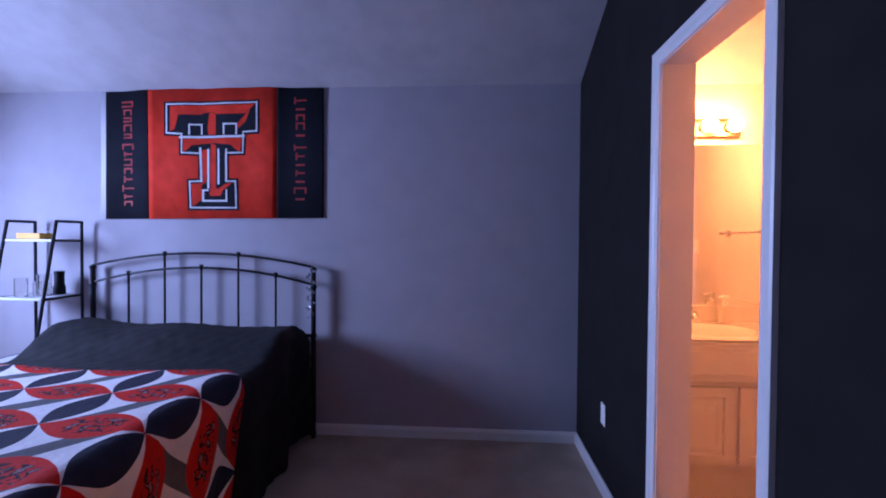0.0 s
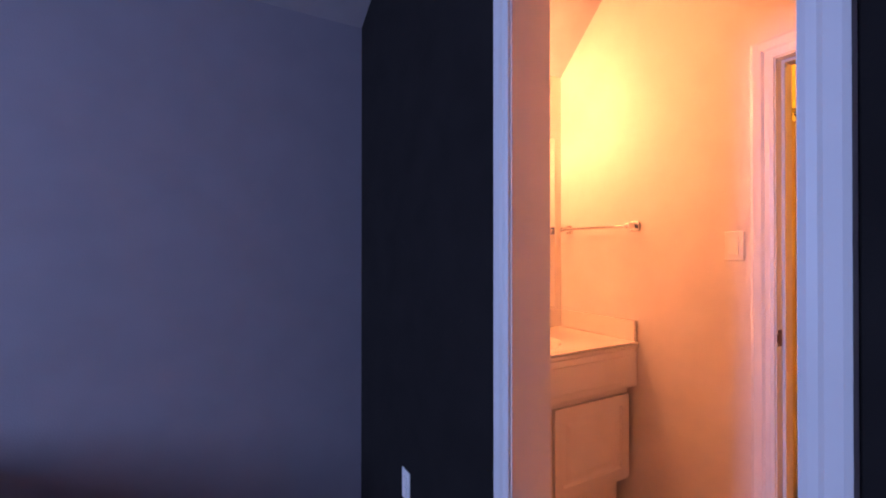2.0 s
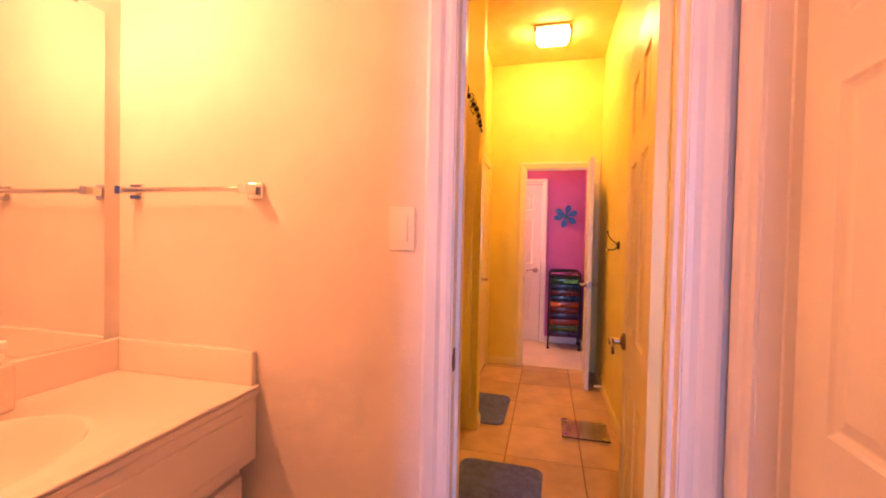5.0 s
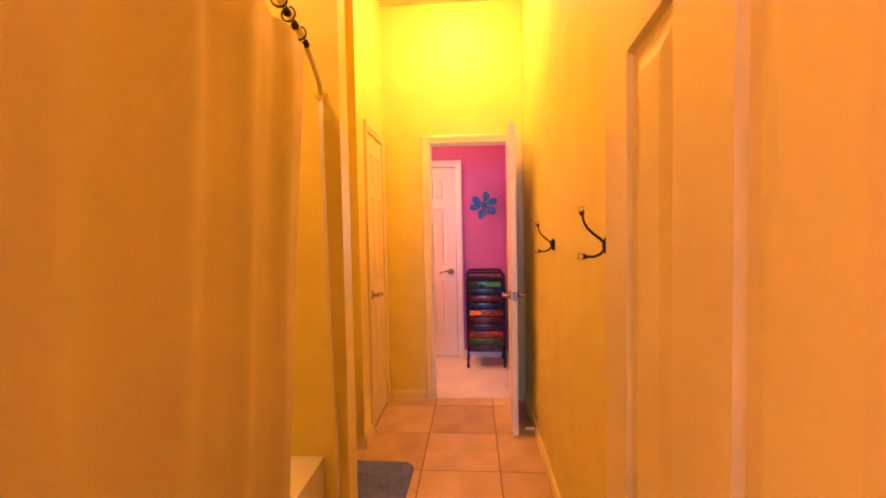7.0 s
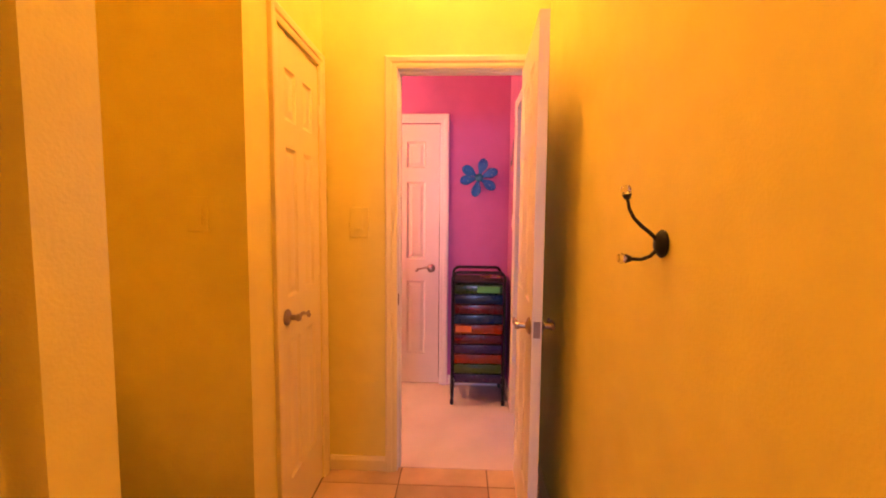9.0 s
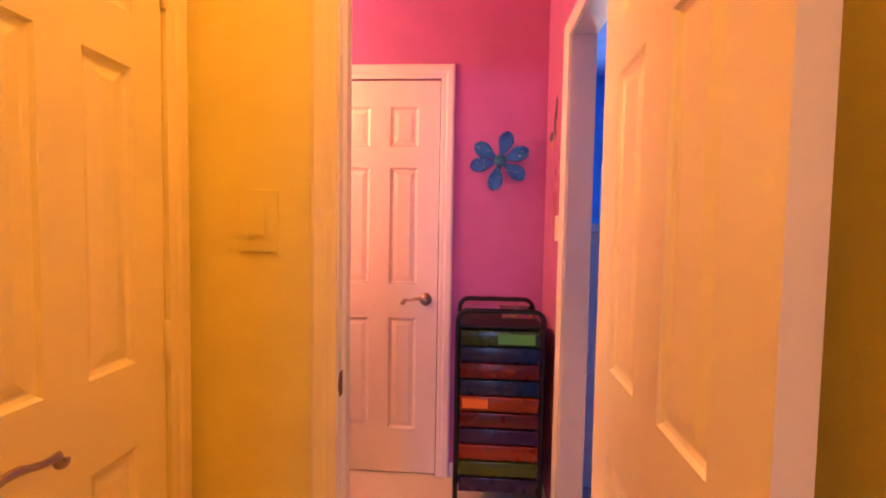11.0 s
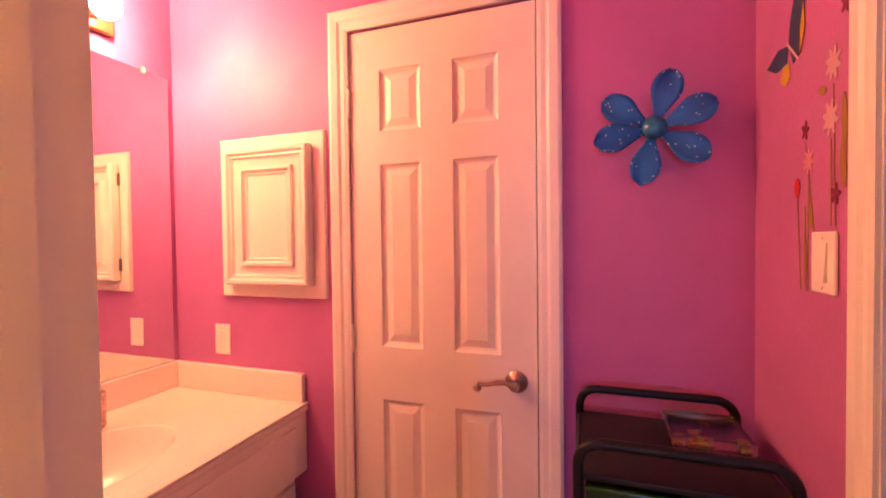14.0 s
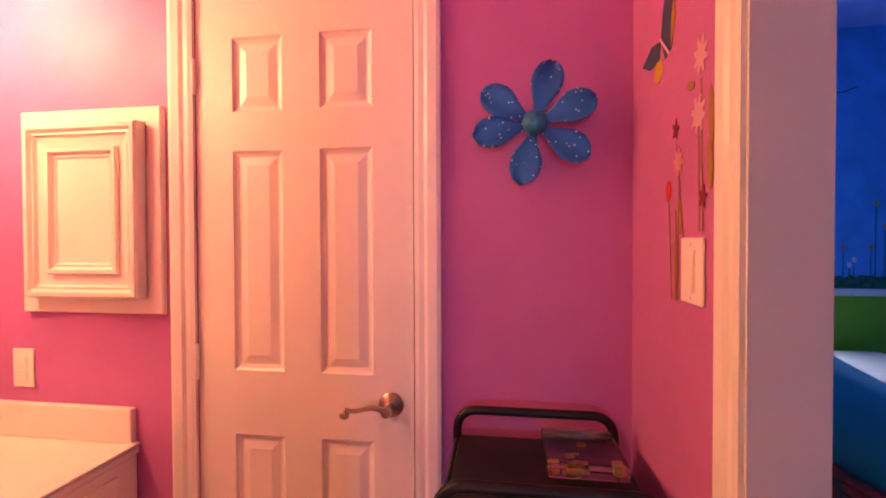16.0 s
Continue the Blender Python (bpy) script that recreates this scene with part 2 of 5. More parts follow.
WX = -3.35

wall("wall_north", "y", WN, WN + 0.12, WX, BE + 0.115, 0, 3.6, GREY, GREY)
wall("wall_east", "x", BE, BE + 0.115, -0.9, WN, 0, 3.9, NAVY, GREIGE, [(2.710, 3.284, 0, 2.03)])
wall("wall_west", "x", WX - 0.12, WX, -0.9, WN, 0, 3.9, GREY, GREY, [(2.74, 3.54, 1.2, 2.1)])
wall("wall_south", "y", -1.02, -0.9, WX - 0.12, BE + 0.115, 0, 3.9, GREY, GREY)
slab("ceiling_bedroom", [(WX, WN, 2.40), (BE, WN, 2.40), (BE, 1.6, 2.40 + RISE * (WN - 1.6)), (WX, 1.6, 2.40 + RISE * (WN - 1.6))], -0.05, CEIL)
slab("ceiling_bedroom_ridge", [(WX, 1.6, 3.7225), (BE, 1.6, 3.7225), (BE, -0.9, 3.0), (WX, -0.9, 3.0)], -0.05, CEIL)
slab("floor_bedroom", [(WX, -0.9, 0), (BE + 0.06, -0.9, 0), (BE + 0.06, WN, 0), (WX, WN, 0)], 0.1, CARPET)
baseboard("baseboard_north", "y", WN, -1, WX, BE)
baseboard("baseboard_east", "x", BE, -1, 3.337, WN - 0.015)
baseboard("baseboard_east", "x", BE, -1, -0.88, 2.656)

wall("wall_bath_north", "y", V1N, V1N + 0.12, BE + 0.115, V1E, 0, 3.9, GREIGE, GREIGE)
wall("wall_bath_east", "x", V1E, V1E + 0.115, YS - 0.1, V1N + 0.12, 0, 3.9, GREIGE, YELLOW, [(2.700, 3.228, 0, 2.0)])
wall("wall_bath_south", "y", V1S - 0.11, V1S, BE + 0.115, V1E, 0, 3.9, GREIGE, GREIGE, [(1.745, 2.355, 0, 2.0)])
slab("ceiling_bath", [(BE + 0.115, V1N, 2.316), (V1E, V1N, 2.316), (V1E, V1N - 1.0, 3.316), (BE + 0.115, V1N - 1.0, 3.316)], -0.05, CEIL)
slab("ceiling_bath_flat", [(BE + 0.115, V1N - 1.0, 3.316), (V1E, V1N - 1.0, 3.316), (V1E, V1S, 3.316), (BE + 0.115, V1S, 3.316)], -0.05, CEIL)

wall("wall_hall_south", "y", YS - 0.12, YS, V1E + 0.115, PX0 - 0.06, 0, H, YELLOW, YELLOW)
wall("wall_tub_north", "y", 4.28, 4.4, V1E + 0.115, 5.07, 0, H, YELLOW, YELLOW)
wall("wall_tub_end", "x", 4.24, 4.35, 3.44, 4.28, 0, H, YELLOW, YELLOW)
wall("wall_closet_side", "x", 5.07, 5.16, YN, 4.4, 0, H, YELLOW, YELLOW)
wall("wall_closet_front", "y", YN, YN + 0.11, 5.16, D3, 0, H, YELLOW, YELLOW, [(5.30, 5.765, 0, 2.035)])
wall("wall_hall_east", "x", D3, PX0, YS, PN, 0, H, YELLOW, PINK, [(2.568, 3.235, 0, 2.045)])
slab("ceiling_hall", [(V1E, YS, H), (D3 + 0.05, YS, H), (D3 + 0.05, 4.4, H), (V1E, 4.4, H)], -0.05, YCEIL)

wall("wall_vanity_south", "y", PS - 0.094, PS, PX0 + 0.001, PX1 + 0.12, 0, H, BLUEW, PINK, [(5.99, 6.53, 0, 2.035)])
wall("wall_vanity_east", "x", PX1, PX1 + 0.12, PS, PN + 0.12, 0, H, PINK, PINK, [(3.077, 3.689, 0, 2.035)])
wall("wall_vanity_north", "y", PN, PN + 0.12, PX0 - 0.1, PX1, 0, H, PINK, PINK)
slab("ceiling_vanity", [(D3 + 0.05, PS, H), (PX1, PS, H), (PX1, PN, H), (D3 + 0.05, PN, H)], -0.05, CEIL)
slab("floor_vanity", [(D3 + 0.03, 2.4305, 0), (PX1 + 0.12, 2.4305, 0), (PX1 + 0.12, PN, 0), (D3 + 0.03, PN, 0)], 0.1, PALECARPET)

# blue bedroom beyond
BX, BCEIL = 9.4, 2.9
wall("wall_blue_east", "x", BX, BX + 0.12, -1.4, 2.43, 0, 3.2, BLUEW, BLUEW, [(0.85, 1.51, 0.60, 2.08), (0.92, 1.44, 2.08, 2.19), (1.0, 1.36, 2.19, 2.25)])
wall("wall_blue_north", "y", PS - 0.12, PS, PX1 + 0.12, BX + 0.12, 0, H, BLUEW, BLUEW)
wall("wall_blue_south", "y", -1.52, -1.4, 5.0, BX + 0.12, 0, 3.2, BLUEW, BLUEW)
wall("wall_blue_west", "x", 4.9, 5.0, -1.52, 2.38, 0, 3.2, BLUEW, BLUEW)
slab("ceiling_blue", [(5.0, -1.4, BCEIL), (BX, -1.4, BCEIL), (BX, 2.456, BCEIL), (5.0, 2.456, BCEIL)], -0.05, mat("pale_blue_ceiling", (0.20, 0.36, 0.86), 0.9, bump=0.4))
slab("floor_blue", [(5.0, -1.4, 0), (BX, -1.4, 0), (BX, 2.43, 0), (5.0, 2.43, 0)], 0.1, PALECARPET)

slab("floor_bath", [(BE + 0.06, V1S - 0.12, -0.003), (D3 + 0.03, V1S - 0.2, -0.003), (D3 + 0.03, 4.4, -0.003), (BE + 0.06, 4.4, -0.003)], 0.1, GROUT)

# linings and trims
jamb("jamb_bedroom", "x", BE, BE + 0.115, 2.710, 3.284, 2.03, stop=False)
casing("trim_bedroom", "x", BE, -1, 2.710, 3.284, 2.03, 0.052)
casing("trim_bedroom_inner", "x", BE + 0.115, 1, 2.710, 3.284, 2.03, 0.052)
jamb("jamb_bath", "x", V1E, V1E + 0.115, 2.700, 3.228, 2.0)
casing("trim_bath", "x", V1E, -1, 2.700, 3.228, 2.0, 0.072)
casing("trim_bath_inner", "x", V1E + 0.115, 1, 2.700, 3.228, 2.0, 0.06, paint=LAMPLIT_WHITE)
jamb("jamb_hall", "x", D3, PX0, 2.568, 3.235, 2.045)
casing("trim_hall", "x", D3, -1, 2.568, 3.235, 2.045, paint=LAMPLIT_WHITE)
casing("trim_hall_inner", "x", PX0, 1, 2.568, 3.235, 2.045)
jamb("jamb_blue", "y", PS - 0.094, PS, 5.99, 6.53, 2.035, stop=False)
casing("trim_blue", "y", PS, 1, 5.99, 6.53, 2.035, 0.05)
casing("trim_linen", "x", PX1, -1, 3.077, 3.689, 2.035, 0.068)
casing("trim_closet", "y", YN, -1, 5.30, 5.765, 2.035, paint=LAMPLIT_WHITE)
casing("trim_bath_south", "y", V1S, 1, 1.745, 2.355, 2.0, 0.090)
jamb("jamb_bath_south", "y", V1S - 0.11, V1S, 1.745, 2.355, 2.0)
baseboard("baseboard_bath", "x", V1E, -1, 3.305, 3.80)
baseboard("baseboard_bath", "x", V1E, -1, 2.597, 2.626)
baseboard("baseboard_hall", "y", YS, 1, V1E + 0.12, D3 - 0.02, paint=LAMPLIT_WHITE)
baseboard("baseboard_hall", "x", D3, -1, 3.275, YN - 0.016, paint=LAMPLIT_WHITE)
baseboard("baseboard_hall", "y", YN, -1, 5.072, 5.24, paint=LAMPLIT_WHITE)
baseboard("baseboard_hall", "x", 5.07, -1, YN + 0.001, 4.28, paint=LAMPLIT_WHITE)
baseboard("baseboard_tub", "y", 3.44, -1, 4.241, 4.349, paint=LAMPLIT_WHITE)
baseboard("baseboard_tub", "x", 4.35, 1, 3.441, 4.28, paint=LAMPLIT_WHITE)
baseboard("baseboard_vanity", "x", PX1, -1, 3.76, 3.87)
baseboard("baseboard_vanity", "x", PX1, -1, PS + 0.01, 3.005)
baseboard("baseboard_vanity", "y", PS, 1, 6.585, PX1 - 0.016)

# ---- doors ----


def lever(bm, x, z, y, side, flip=1, curl=True):
    """A round rose with a scrolled lever."""
    m = Matrix.Translation((x, y, z)) @ Matrix.Rotation(-side * math.pi / 2, 4, "X")
    lathe(bm, [(0, 0), (0.032, 0), (0.033, 0.004), (0.028, 0.010), (0.016, 0.014), (0.011, 0.018), (0.011, 0.040), (0.015, 0.044), (0.013, 0.056), (0, 0.058)], 20, m)
    yy = y + side * 0.050
    pts = [(x, yy, z)]
    for i in range(1, 12):
        k = i / 11
        pts.append((x - flip * (0.105 * k), yy, z + 0.007 * math.sin(k * 5.4) + 0.006 * k))
    if curl:
        ex, ez = pts[-1][0], pts[-1][2]
        for i in range(1, 9):
            a = i / 8 * 4.6
            pts.append((ex + flip * (0.010 * math.sin(a) * 0.8) - flip * 0.004, yy, ez - 0.010 + 0.010 * math.cos(a)))
    tube(bm, pts, [0.009] + [0.0075] * 5 + [0.006] * (len(pts) - 7) + [0.005], 8)


def six_panel_door(name, m, w, h, label, lever_sides=(1, -1), knob=False, gap=0.008, flip=1, hinge_side=1, paint=None):
    """A moulded six-panel door: hinges at x = 0, faces at y = 0 and y = -0.035, in its own space."""
    root = thing(name, m, label, "door")
    paint = paint or DOORW
    t = 0.035
    st, mid = 0.108 * w / 0.61, 0.105 * w / 0.61
    pw = (w - 2 * st - mid) / 2
    zs = [(0.24, 0.825), (1.0, 1.595), (1.70, 1.90)]
    zs = [(a * h / 2.03, b * h / 2.03) for a, b in zs]
    xs = [(st, st + pw), (st + pw + mid, w - st)]
    zb = gap

    def board(kind_, x0, z0, x1, z1):
        bm = bmesh.new()
        box(bm, (x0, -t, z0), (x1, 0, z1))
        part(kind_, bm, paint, root)

    board("stile", 0, zb, st, h)
    board("stile", w - st, zb, w, h)
    board("middle_stile", st + pw, zs[0][0], st + pw + mid, zs[2][1])
    rails = [(zb, zs[0][0]), (zs[0][1], zs[1][0]), (zs[1][1], zs[2][0]), (zs[2][1], h)]
    for k, (a, b) in enumerate(rails):
        if k in (0, 3):
            board("rail", st, a, w - st, b)
        else:
            for x0, x1 in xs:
                board("rail", x0, a, x1, b)
    for x0, x1 in xs:
        for z0, z1 in zs:
            bm = bmesh.new()
            for sgn, y in ((1, 0.0), (-1, -t)):
                rings = []
                for off, dep in ((0.0, 0.0), (0.006, 0.006), (0.014, 0.009), (0.018, 0.009), (0.040, 0.003)):
                    yy = y - sgn * dep
                    rings.append([bm.verts.new(p) for p in ((x0 + off, yy, z0 + off), (x1 - off, yy, z0 + off), (x1 - off, yy, z1 - off), (x0 + off, yy, z1 - off))])
                for p, q in zip(rings, rings[1:]):
                    for i in range(4):
                        bm.faces.new((p[i], p[(i + 1) % 4], q[(i + 1) % 4], q[i]))
                bm.faces.new(rings[-1])
            part("panel", bm, paint, root)
    for s in lever_sides:
        bm = bmesh.new()
        y = 0.0 if s > 0 else -t
        if knob:
            mm = Matrix.Translation((w - 0.06, y, 0.92)) @ Matrix.Rotation(-s * math.pi / 2, 4, "X")
            lathe(bm, [(0, 0), (0.032, 0), (0.032, 0.005), (0.014, 0.012), (0.011, 0.022), (0.024, 0.034), (0.029, 0.046), (0.022, 0.058), (0, 0.062)], 20, mm)
        else:
            lever(bm, w - 0.06, 0.925, y, s, flip)
        part("handle", bm, NICKEL, root, "brushed nickel handle", smooth=True)
    bm = bmesh.new()
    box(bm, (w - 0.001, -t / 2 - 0.012, 0.895), (w + 0.0015, -t / 2 + 0.012, 0.955))
    box(bm, (w, -t / 2 - 0.006, 0.915), (w + 0.006, -t / 2 + 0.006, 0.935))
    part("latch_plate", bm, NICKEL, root)
    for z in (0.22, 1.02, 1.80):
        z = z * h / 2.03
        bm = bmesh.new()
        y = 0.006 if hinge_side > 0 else -t - 0.006
        mm = Matrix.Translation((-0.002, y, z - 0.045))
        lathe(bm, [(0, -0.005), (0.0055, -0.003), (0.008, 0), (0.008, 0.09), (0.0055, 0.093), (0, 0.095)], 10, mm)
        box(bm, (-0.0015, -t + 0.004, z - 0.042), (0.0005, -0.003, z + 0.042))
        part("hinge", bm, paint, root, "painted hinge", smooth=True)
    return root


six_panel_door("linen_door", pose(PX1 + 0.037, 3.687, 0, 0, 0, -90), 0.605, 2.028, "closed white six-panel door with a scrolled nickel lever in the magenta wall", (-1,), hinge_side=-1)
six_panel_door("hall_door", pose(D3 - 0.002, 2.593, 0, 0, 0, 177.3), 0.60, 2.035, "white six-panel door standing open against the yellow wall", (1, -1))
six_panel_door("bath_door", pose(V1E + 0.121, 2.741, 0, 0, 0, -3.8), 0.595, 1.995, "white six-panel door standing open into the yellow bathroom", (1, -1), hinge_side=-1, paint=LAMPLIT_WHITE)
six_panel_door("closet_door", pose(5.763, YN + 0.002, 0, 0, 0, 180), 0.46, 2.03, "closed narrow white door with a nickel lever in the yellow wall", (1,), paint=LAMPLIT_WHITE)
six_panel_door("wardrobe_door", pose(2.351, 2.504, 0, 0, 0, 180), 0.604, 1.99, "closed white six-panel door in the pale bathroom wall", (-1,), hinge_side=-1)

# ---- more materials ----
FLAGRED = mat("flag_red_nylon", (0.78, 0.034, 0.012), 0.8, spec=0.25, var=0.12, scale=9, bump=0.3, bscale=500)
FLAGBLACK = mat("flag_black_nylon", (0.008, 0.009, 0.016), 0.85, spec=0.2, bump=0.3, bscale=500)
FLAGWHITE = mat("flag_white_nylon", (0.70, 0.70, 0.74), 0.6, bump=0.3, bscale=500)
FLAGDARKRED = mat("flag_dark_red_nylon", (0.36, 0.009, 0.008), 0.7, var=0.2, scale=20)
BRONZE = mat("bronze_plate", (0.35, 0.16, 0.09), 0.3, 0.8)
GLASS = bpy.data.materials.new("clear_glass")
GLASS.use_nodes = True
_g = GLASS.node_tree.nodes["Principled BSDF"]
_g.inputs["Transmission Weight"].default_value = 1.0
_g.inputs["Roughness"].default_value = 0.03
_g.inputs["Base Color"].default_value = (0.95, 0.95, 0.93, 1)
CRYSTAL = mat("clear_acrylic", (0.75, 0.68, 0.6), 0.08, var=0.02, coat=0.6)


def quilt_material():
    """Patchwork of interlocking circles, by the sheet's own cloth coordinates in metres."""
    m = bpy.data.materials.new("patchwork_cloth")
    m.use_nodes = True
    nt = m.node_tree
    n, l = nt.nodes, nt.links
    b = n["Principled BSDF"]
    b.inputs["Roughness"].default_value = 0.85
    b.inputs["Specular IOR Level"].default_value = 0.2
    uv = n.new("ShaderNodeUVMap")
    uv.uv_map = "cloth"
    sep = n.new("ShaderNodeSeparateXYZ")
    l.new(uv.outputs[0], sep.inputs[0])

    def op(kind, a, c=0.0, d=0.0):
        o = n.new("ShaderNodeMath")
        o.operation = kind
        for k, v in enumerate((a, c, d)):
            if isinstance(v, float):
                o.inputs[k].default_value = v
            else:
                l.new(v, o.inputs[k])
        return o.outputs[0]

    def mixed(fac, a, c):
        o = n.new("ShaderNodeMix")
        o.data_type = "RGBA"
        l.new(fac, o.inputs[0])
        for sock, v in ((6, a), (7, c)):
            if isinstance(v, tuple):
                o.inputs[sock].default_value = (*v, 1)
            else:
                l.new(v, o.inputs[sock])
        return o.outputs[2]

    us = op("MULTIPLY_ADD", sep.outputs[0], 1 / 0.40, -0.75 / 0.40)
    vs = op("MULTIPLY_ADD", sep.outputs[1], 1 / 0.305, -3.0 / 0.305)
    u = op("SUBTRACT", op("FRACT", us), 0.5)
    v = op("FRACT", vs)
    vc = op("PINGPONG", vs, 0.5)
    uc = op("PINGPONG", us, 0.5)
    bow = op("COSINE", op("MULTIPLY", u, math.pi))
    red_in = op("LESS_THAN", vc, op("MULTIPLY", bow, 0.32))
    navy_in = op("LESS_THAN", uc, op("MULTIPLY", op("SINE", op("MULTIPLY", v, math.pi)), 0.19))
    path = op("MULTIPLY_ADD", op("SINE", op("MULTIPLY", u, math.pi)), 0.5, 0.5)
    grey_in = op("LESS_THAN", op("ABSOLUTE", op("SUBTRACT", v, path)), op("MULTIPLY", bow, 0.20))
    blot = n.new("ShaderNodeTexNoise")
    blot.inputs["Scale"].default_value = 16
    l.new(uv.outputs[0], blot.inputs["Vector"])
    fine = n.new("ShaderNodeTexNoise")
    fine.inputs["Scale"].default_value = 34
    l.new(uv.outputs[0], fine.inputs["Vector"])
    core = op("LESS_THAN", vc, op("MULTIPLY", bow, 0.19))
    core = op("MULTIPLY", core, op("LESS_THAN", op("ABSOLUTE", u), 0.26))
    print_ = op("MULTIPLY", core, op("GREATER_THAN", fine.outputs["Fac"], 0.50))
    white_ = op("MULTIPLY", core, op("GREATER_THAN", fine.outputs["Fac"], 0.60))
    red = mixed(white_, mixed(print_, mixed(blot.outputs["Fac"], (0.70, 0.016, 0.006), (0.46, 0.010, 0.008)), (0.03, 0.006, 0.010)), (0.30, 0.12, 0.13))
    navy = mixed(blot.outputs["Fac"], (0.010, 0.012, 0.030), (0.030, 0.032, 0.055))
    grey = mixed(blot.outputs["Fac"], (0.085, 0.085, 0.095), (0.14, 0.14, 0.15))
    pale = mixed(blot.outputs["Fac"], (0.88, 0.85, 0.86), (0.68, 0.65, 0.66))
    col = mixed(red_in, mixed(navy_in, mixed(grey_in, pale, grey), navy), red)
    l.new(col, b.inputs["Base Color"])
    wv = n.new("ShaderNodeTexNoise")
    wv.inputs["Scale"].default_value = 45
    l.new(uv.outputs[0], wv.inputs["Vector"])
    bp = n.new("ShaderNodeBump")
    bp.inputs["Strength"].default_value = 0.6
    bp.inputs["Distance"].default_value = 0.006
    l.new(wv.outputs["Fac"], bp.inputs["Height"])
    l.new(bp.outputs[0], b.inputs["Normal"])
    return m


QUILT = quilt_material()

# ---- bedroom things ----
BED0, BED1 = -2.06, -0.50


def smooth(a, b, v):
    k = min(1, max(0, (v - a) / (b - a)))
    return k * k * (3 - 2 * k)


def bed_sheet(bm, y0, y1, top, drop, flare, wob, seed, nx=70, step=0.03, quilted=0.0, slant=0.0):
    """A cover laid over the bed from y0 to y1 that hangs down both sides to drop."""
    uvl = bm.loops.layers.uv.new("cloth")
    ny = max(2, int((y1 - y0) / step))
    half, r = (BED1 - BED0) / 2, 0.09
    side = top(0, (y0 + y1) / 2) - drop
    L = half - r + r * math.pi / 2 + side
    rows, uvs = [], []
    for j in range(ny + 1):
        y = y0 + (y1 - y0) * j / ny
        row = []
        for i in range(nx + 1):
            s = -L + 2 * L * i / nx
            a = abs(s)
            sg = 1 if s > 0 else -1
            if a < half - r:
                x, z, nz = a, top(sg * a, y), 0.0
            elif a < half - r + r * math.pi / 2:
                th = (a - half + r) / r
                x, z, nz = half - r + r * math.sin(th), top(sg * half, y) - r + r * math.cos(th), th / 2
            else:
                dd = a - (half - r + r * math.pi / 2)
                x, z, nz = half + flare * (dd / side) ** 1.4, top(sg * half, y) - r - dd, 1.0
            w = noise.noise(Vector((s * 3, y * 3, seed))) * wob
            fold = math.sin(y * 17 + seed + 2 * noise.noise(Vector((y * 3, 0, seed)))) * 0.022 * nz * min(1, (a - half + r) / 0.4) if nz else 0
            q = -quilted * (max(0, abs(math.sin((s + y) * 30)) ** 8) + max(0, abs(math.sin((s - y) * 30)) ** 8))
            px = (BED0 + BED1) / 2 + sg * (x + (w + fold + q) * min(1, nz))
            yy = y - slant * max(0, a - half + 0.1) * smooth(y0, y1, y)
            row.append(bm.verts.new((px, yy, max(0.012, z + (w + q) * (1 - min(1, nz))))))
            uvs.append((s, y))
        rows.append(row)
    for j in range(ny):
        for i in range(nx):
            f = bm.faces.new((rows[j][i], rows[j][i + 1], rows[j + 1][i + 1], rows[j + 1][i]))
            for lo, (jj, ii) in zip(f.loops, ((j, i), (j, i + 1), (j + 1, i + 1), (j + 1, i))):
                lo[uvl].uv = uvs[jj * (nx + 1) + ii]


def top_black(x, y):
    hump = 0.125 * smooth(3.8, 4.12, y) * (1 - 0.35 * smooth(4.28, 4.40, y))
    dip = 0.009 * math.cos(x * 7.5) * smooth(3.85, 4.1, y)
    return 0.665 + hump + dip + 0.03 * smooth(-0.2, -0.7, x) * smooth(3.8, 4.1, y)


def top_quilt(x, y):
    return 0.690 + 0.008 * math.sin(5 * x + 3 * y)


bed = thing("bed", pose(0, 0, 0), "queen bed with an arched black iron headboard against the grey wall", "bed")
bm = bmesh.new()
rbox(bm, (BED0 + 0.09, 2.40, 0.38), (BED1 - 0.09, 4.34, 0.62), 0.05, 3)
part("mattress", bm, mat("mattress_cloth", (0.6, 0.6, 0.62), 0.9), bed, "white mattress")
bm = bmesh.new()
rbox(bm, (BED0 + 0.10, 2.42, 0.16), (BED1 - 0.10, 4.33, 0.38), 0.02, 2)
part("box_spring", bm, mat("box_spring_cloth", (0.35, 0.34, 0.34), 0.9), bed)
HY = 4.415
HX0, HX1 = -2.065, -0.478


def arch(x, z_end, z_mid):
    k = (x - (HX0 + HX1) / 2) / ((HX1 - HX0) / 2)
    return z_end + (z_mid - z_end) * (1 - k * k)


for x in (HX0, HX1):
    bm = bmesh.new()
    tube(bm, [(x, HY, 0.0), (x, HY, 1.15)], 0.0165, 12)
    for z in (0.03, 0.70, 1.03, 1.15):
        lathe(bm, [(0, -0.018), (0.018, -0.014), (0.023, 0), (0.018, 0.014), (0, 0.02)], 12, Matrix.Translation((x, HY, z)))
    part("headboard_post", bm, IRON, bed, "black iron corner post", smooth=True)
for ze, zm, nm in ((1.165, 1.255, "top_rail"), (1.045, 1.155, "middle_rail")):
    bm = bmesh.new()
    tube(bm, [(HX0 + (HX1 - HX0) * i / 24, HY, arch(HX0 + (HX1 - HX0) * i / 24, ze, zm)) for i in range(25)], 0.0085, 8)
    part(nm, bm, IRON, bed, smooth=True)
bm = bmesh.new()
tube(bm, [(HX0, HY, 0.70), (HX1, HY, 0.70)], 0.012, 8)
part("lower_rail", bm, IRON, bed, smooth=True)
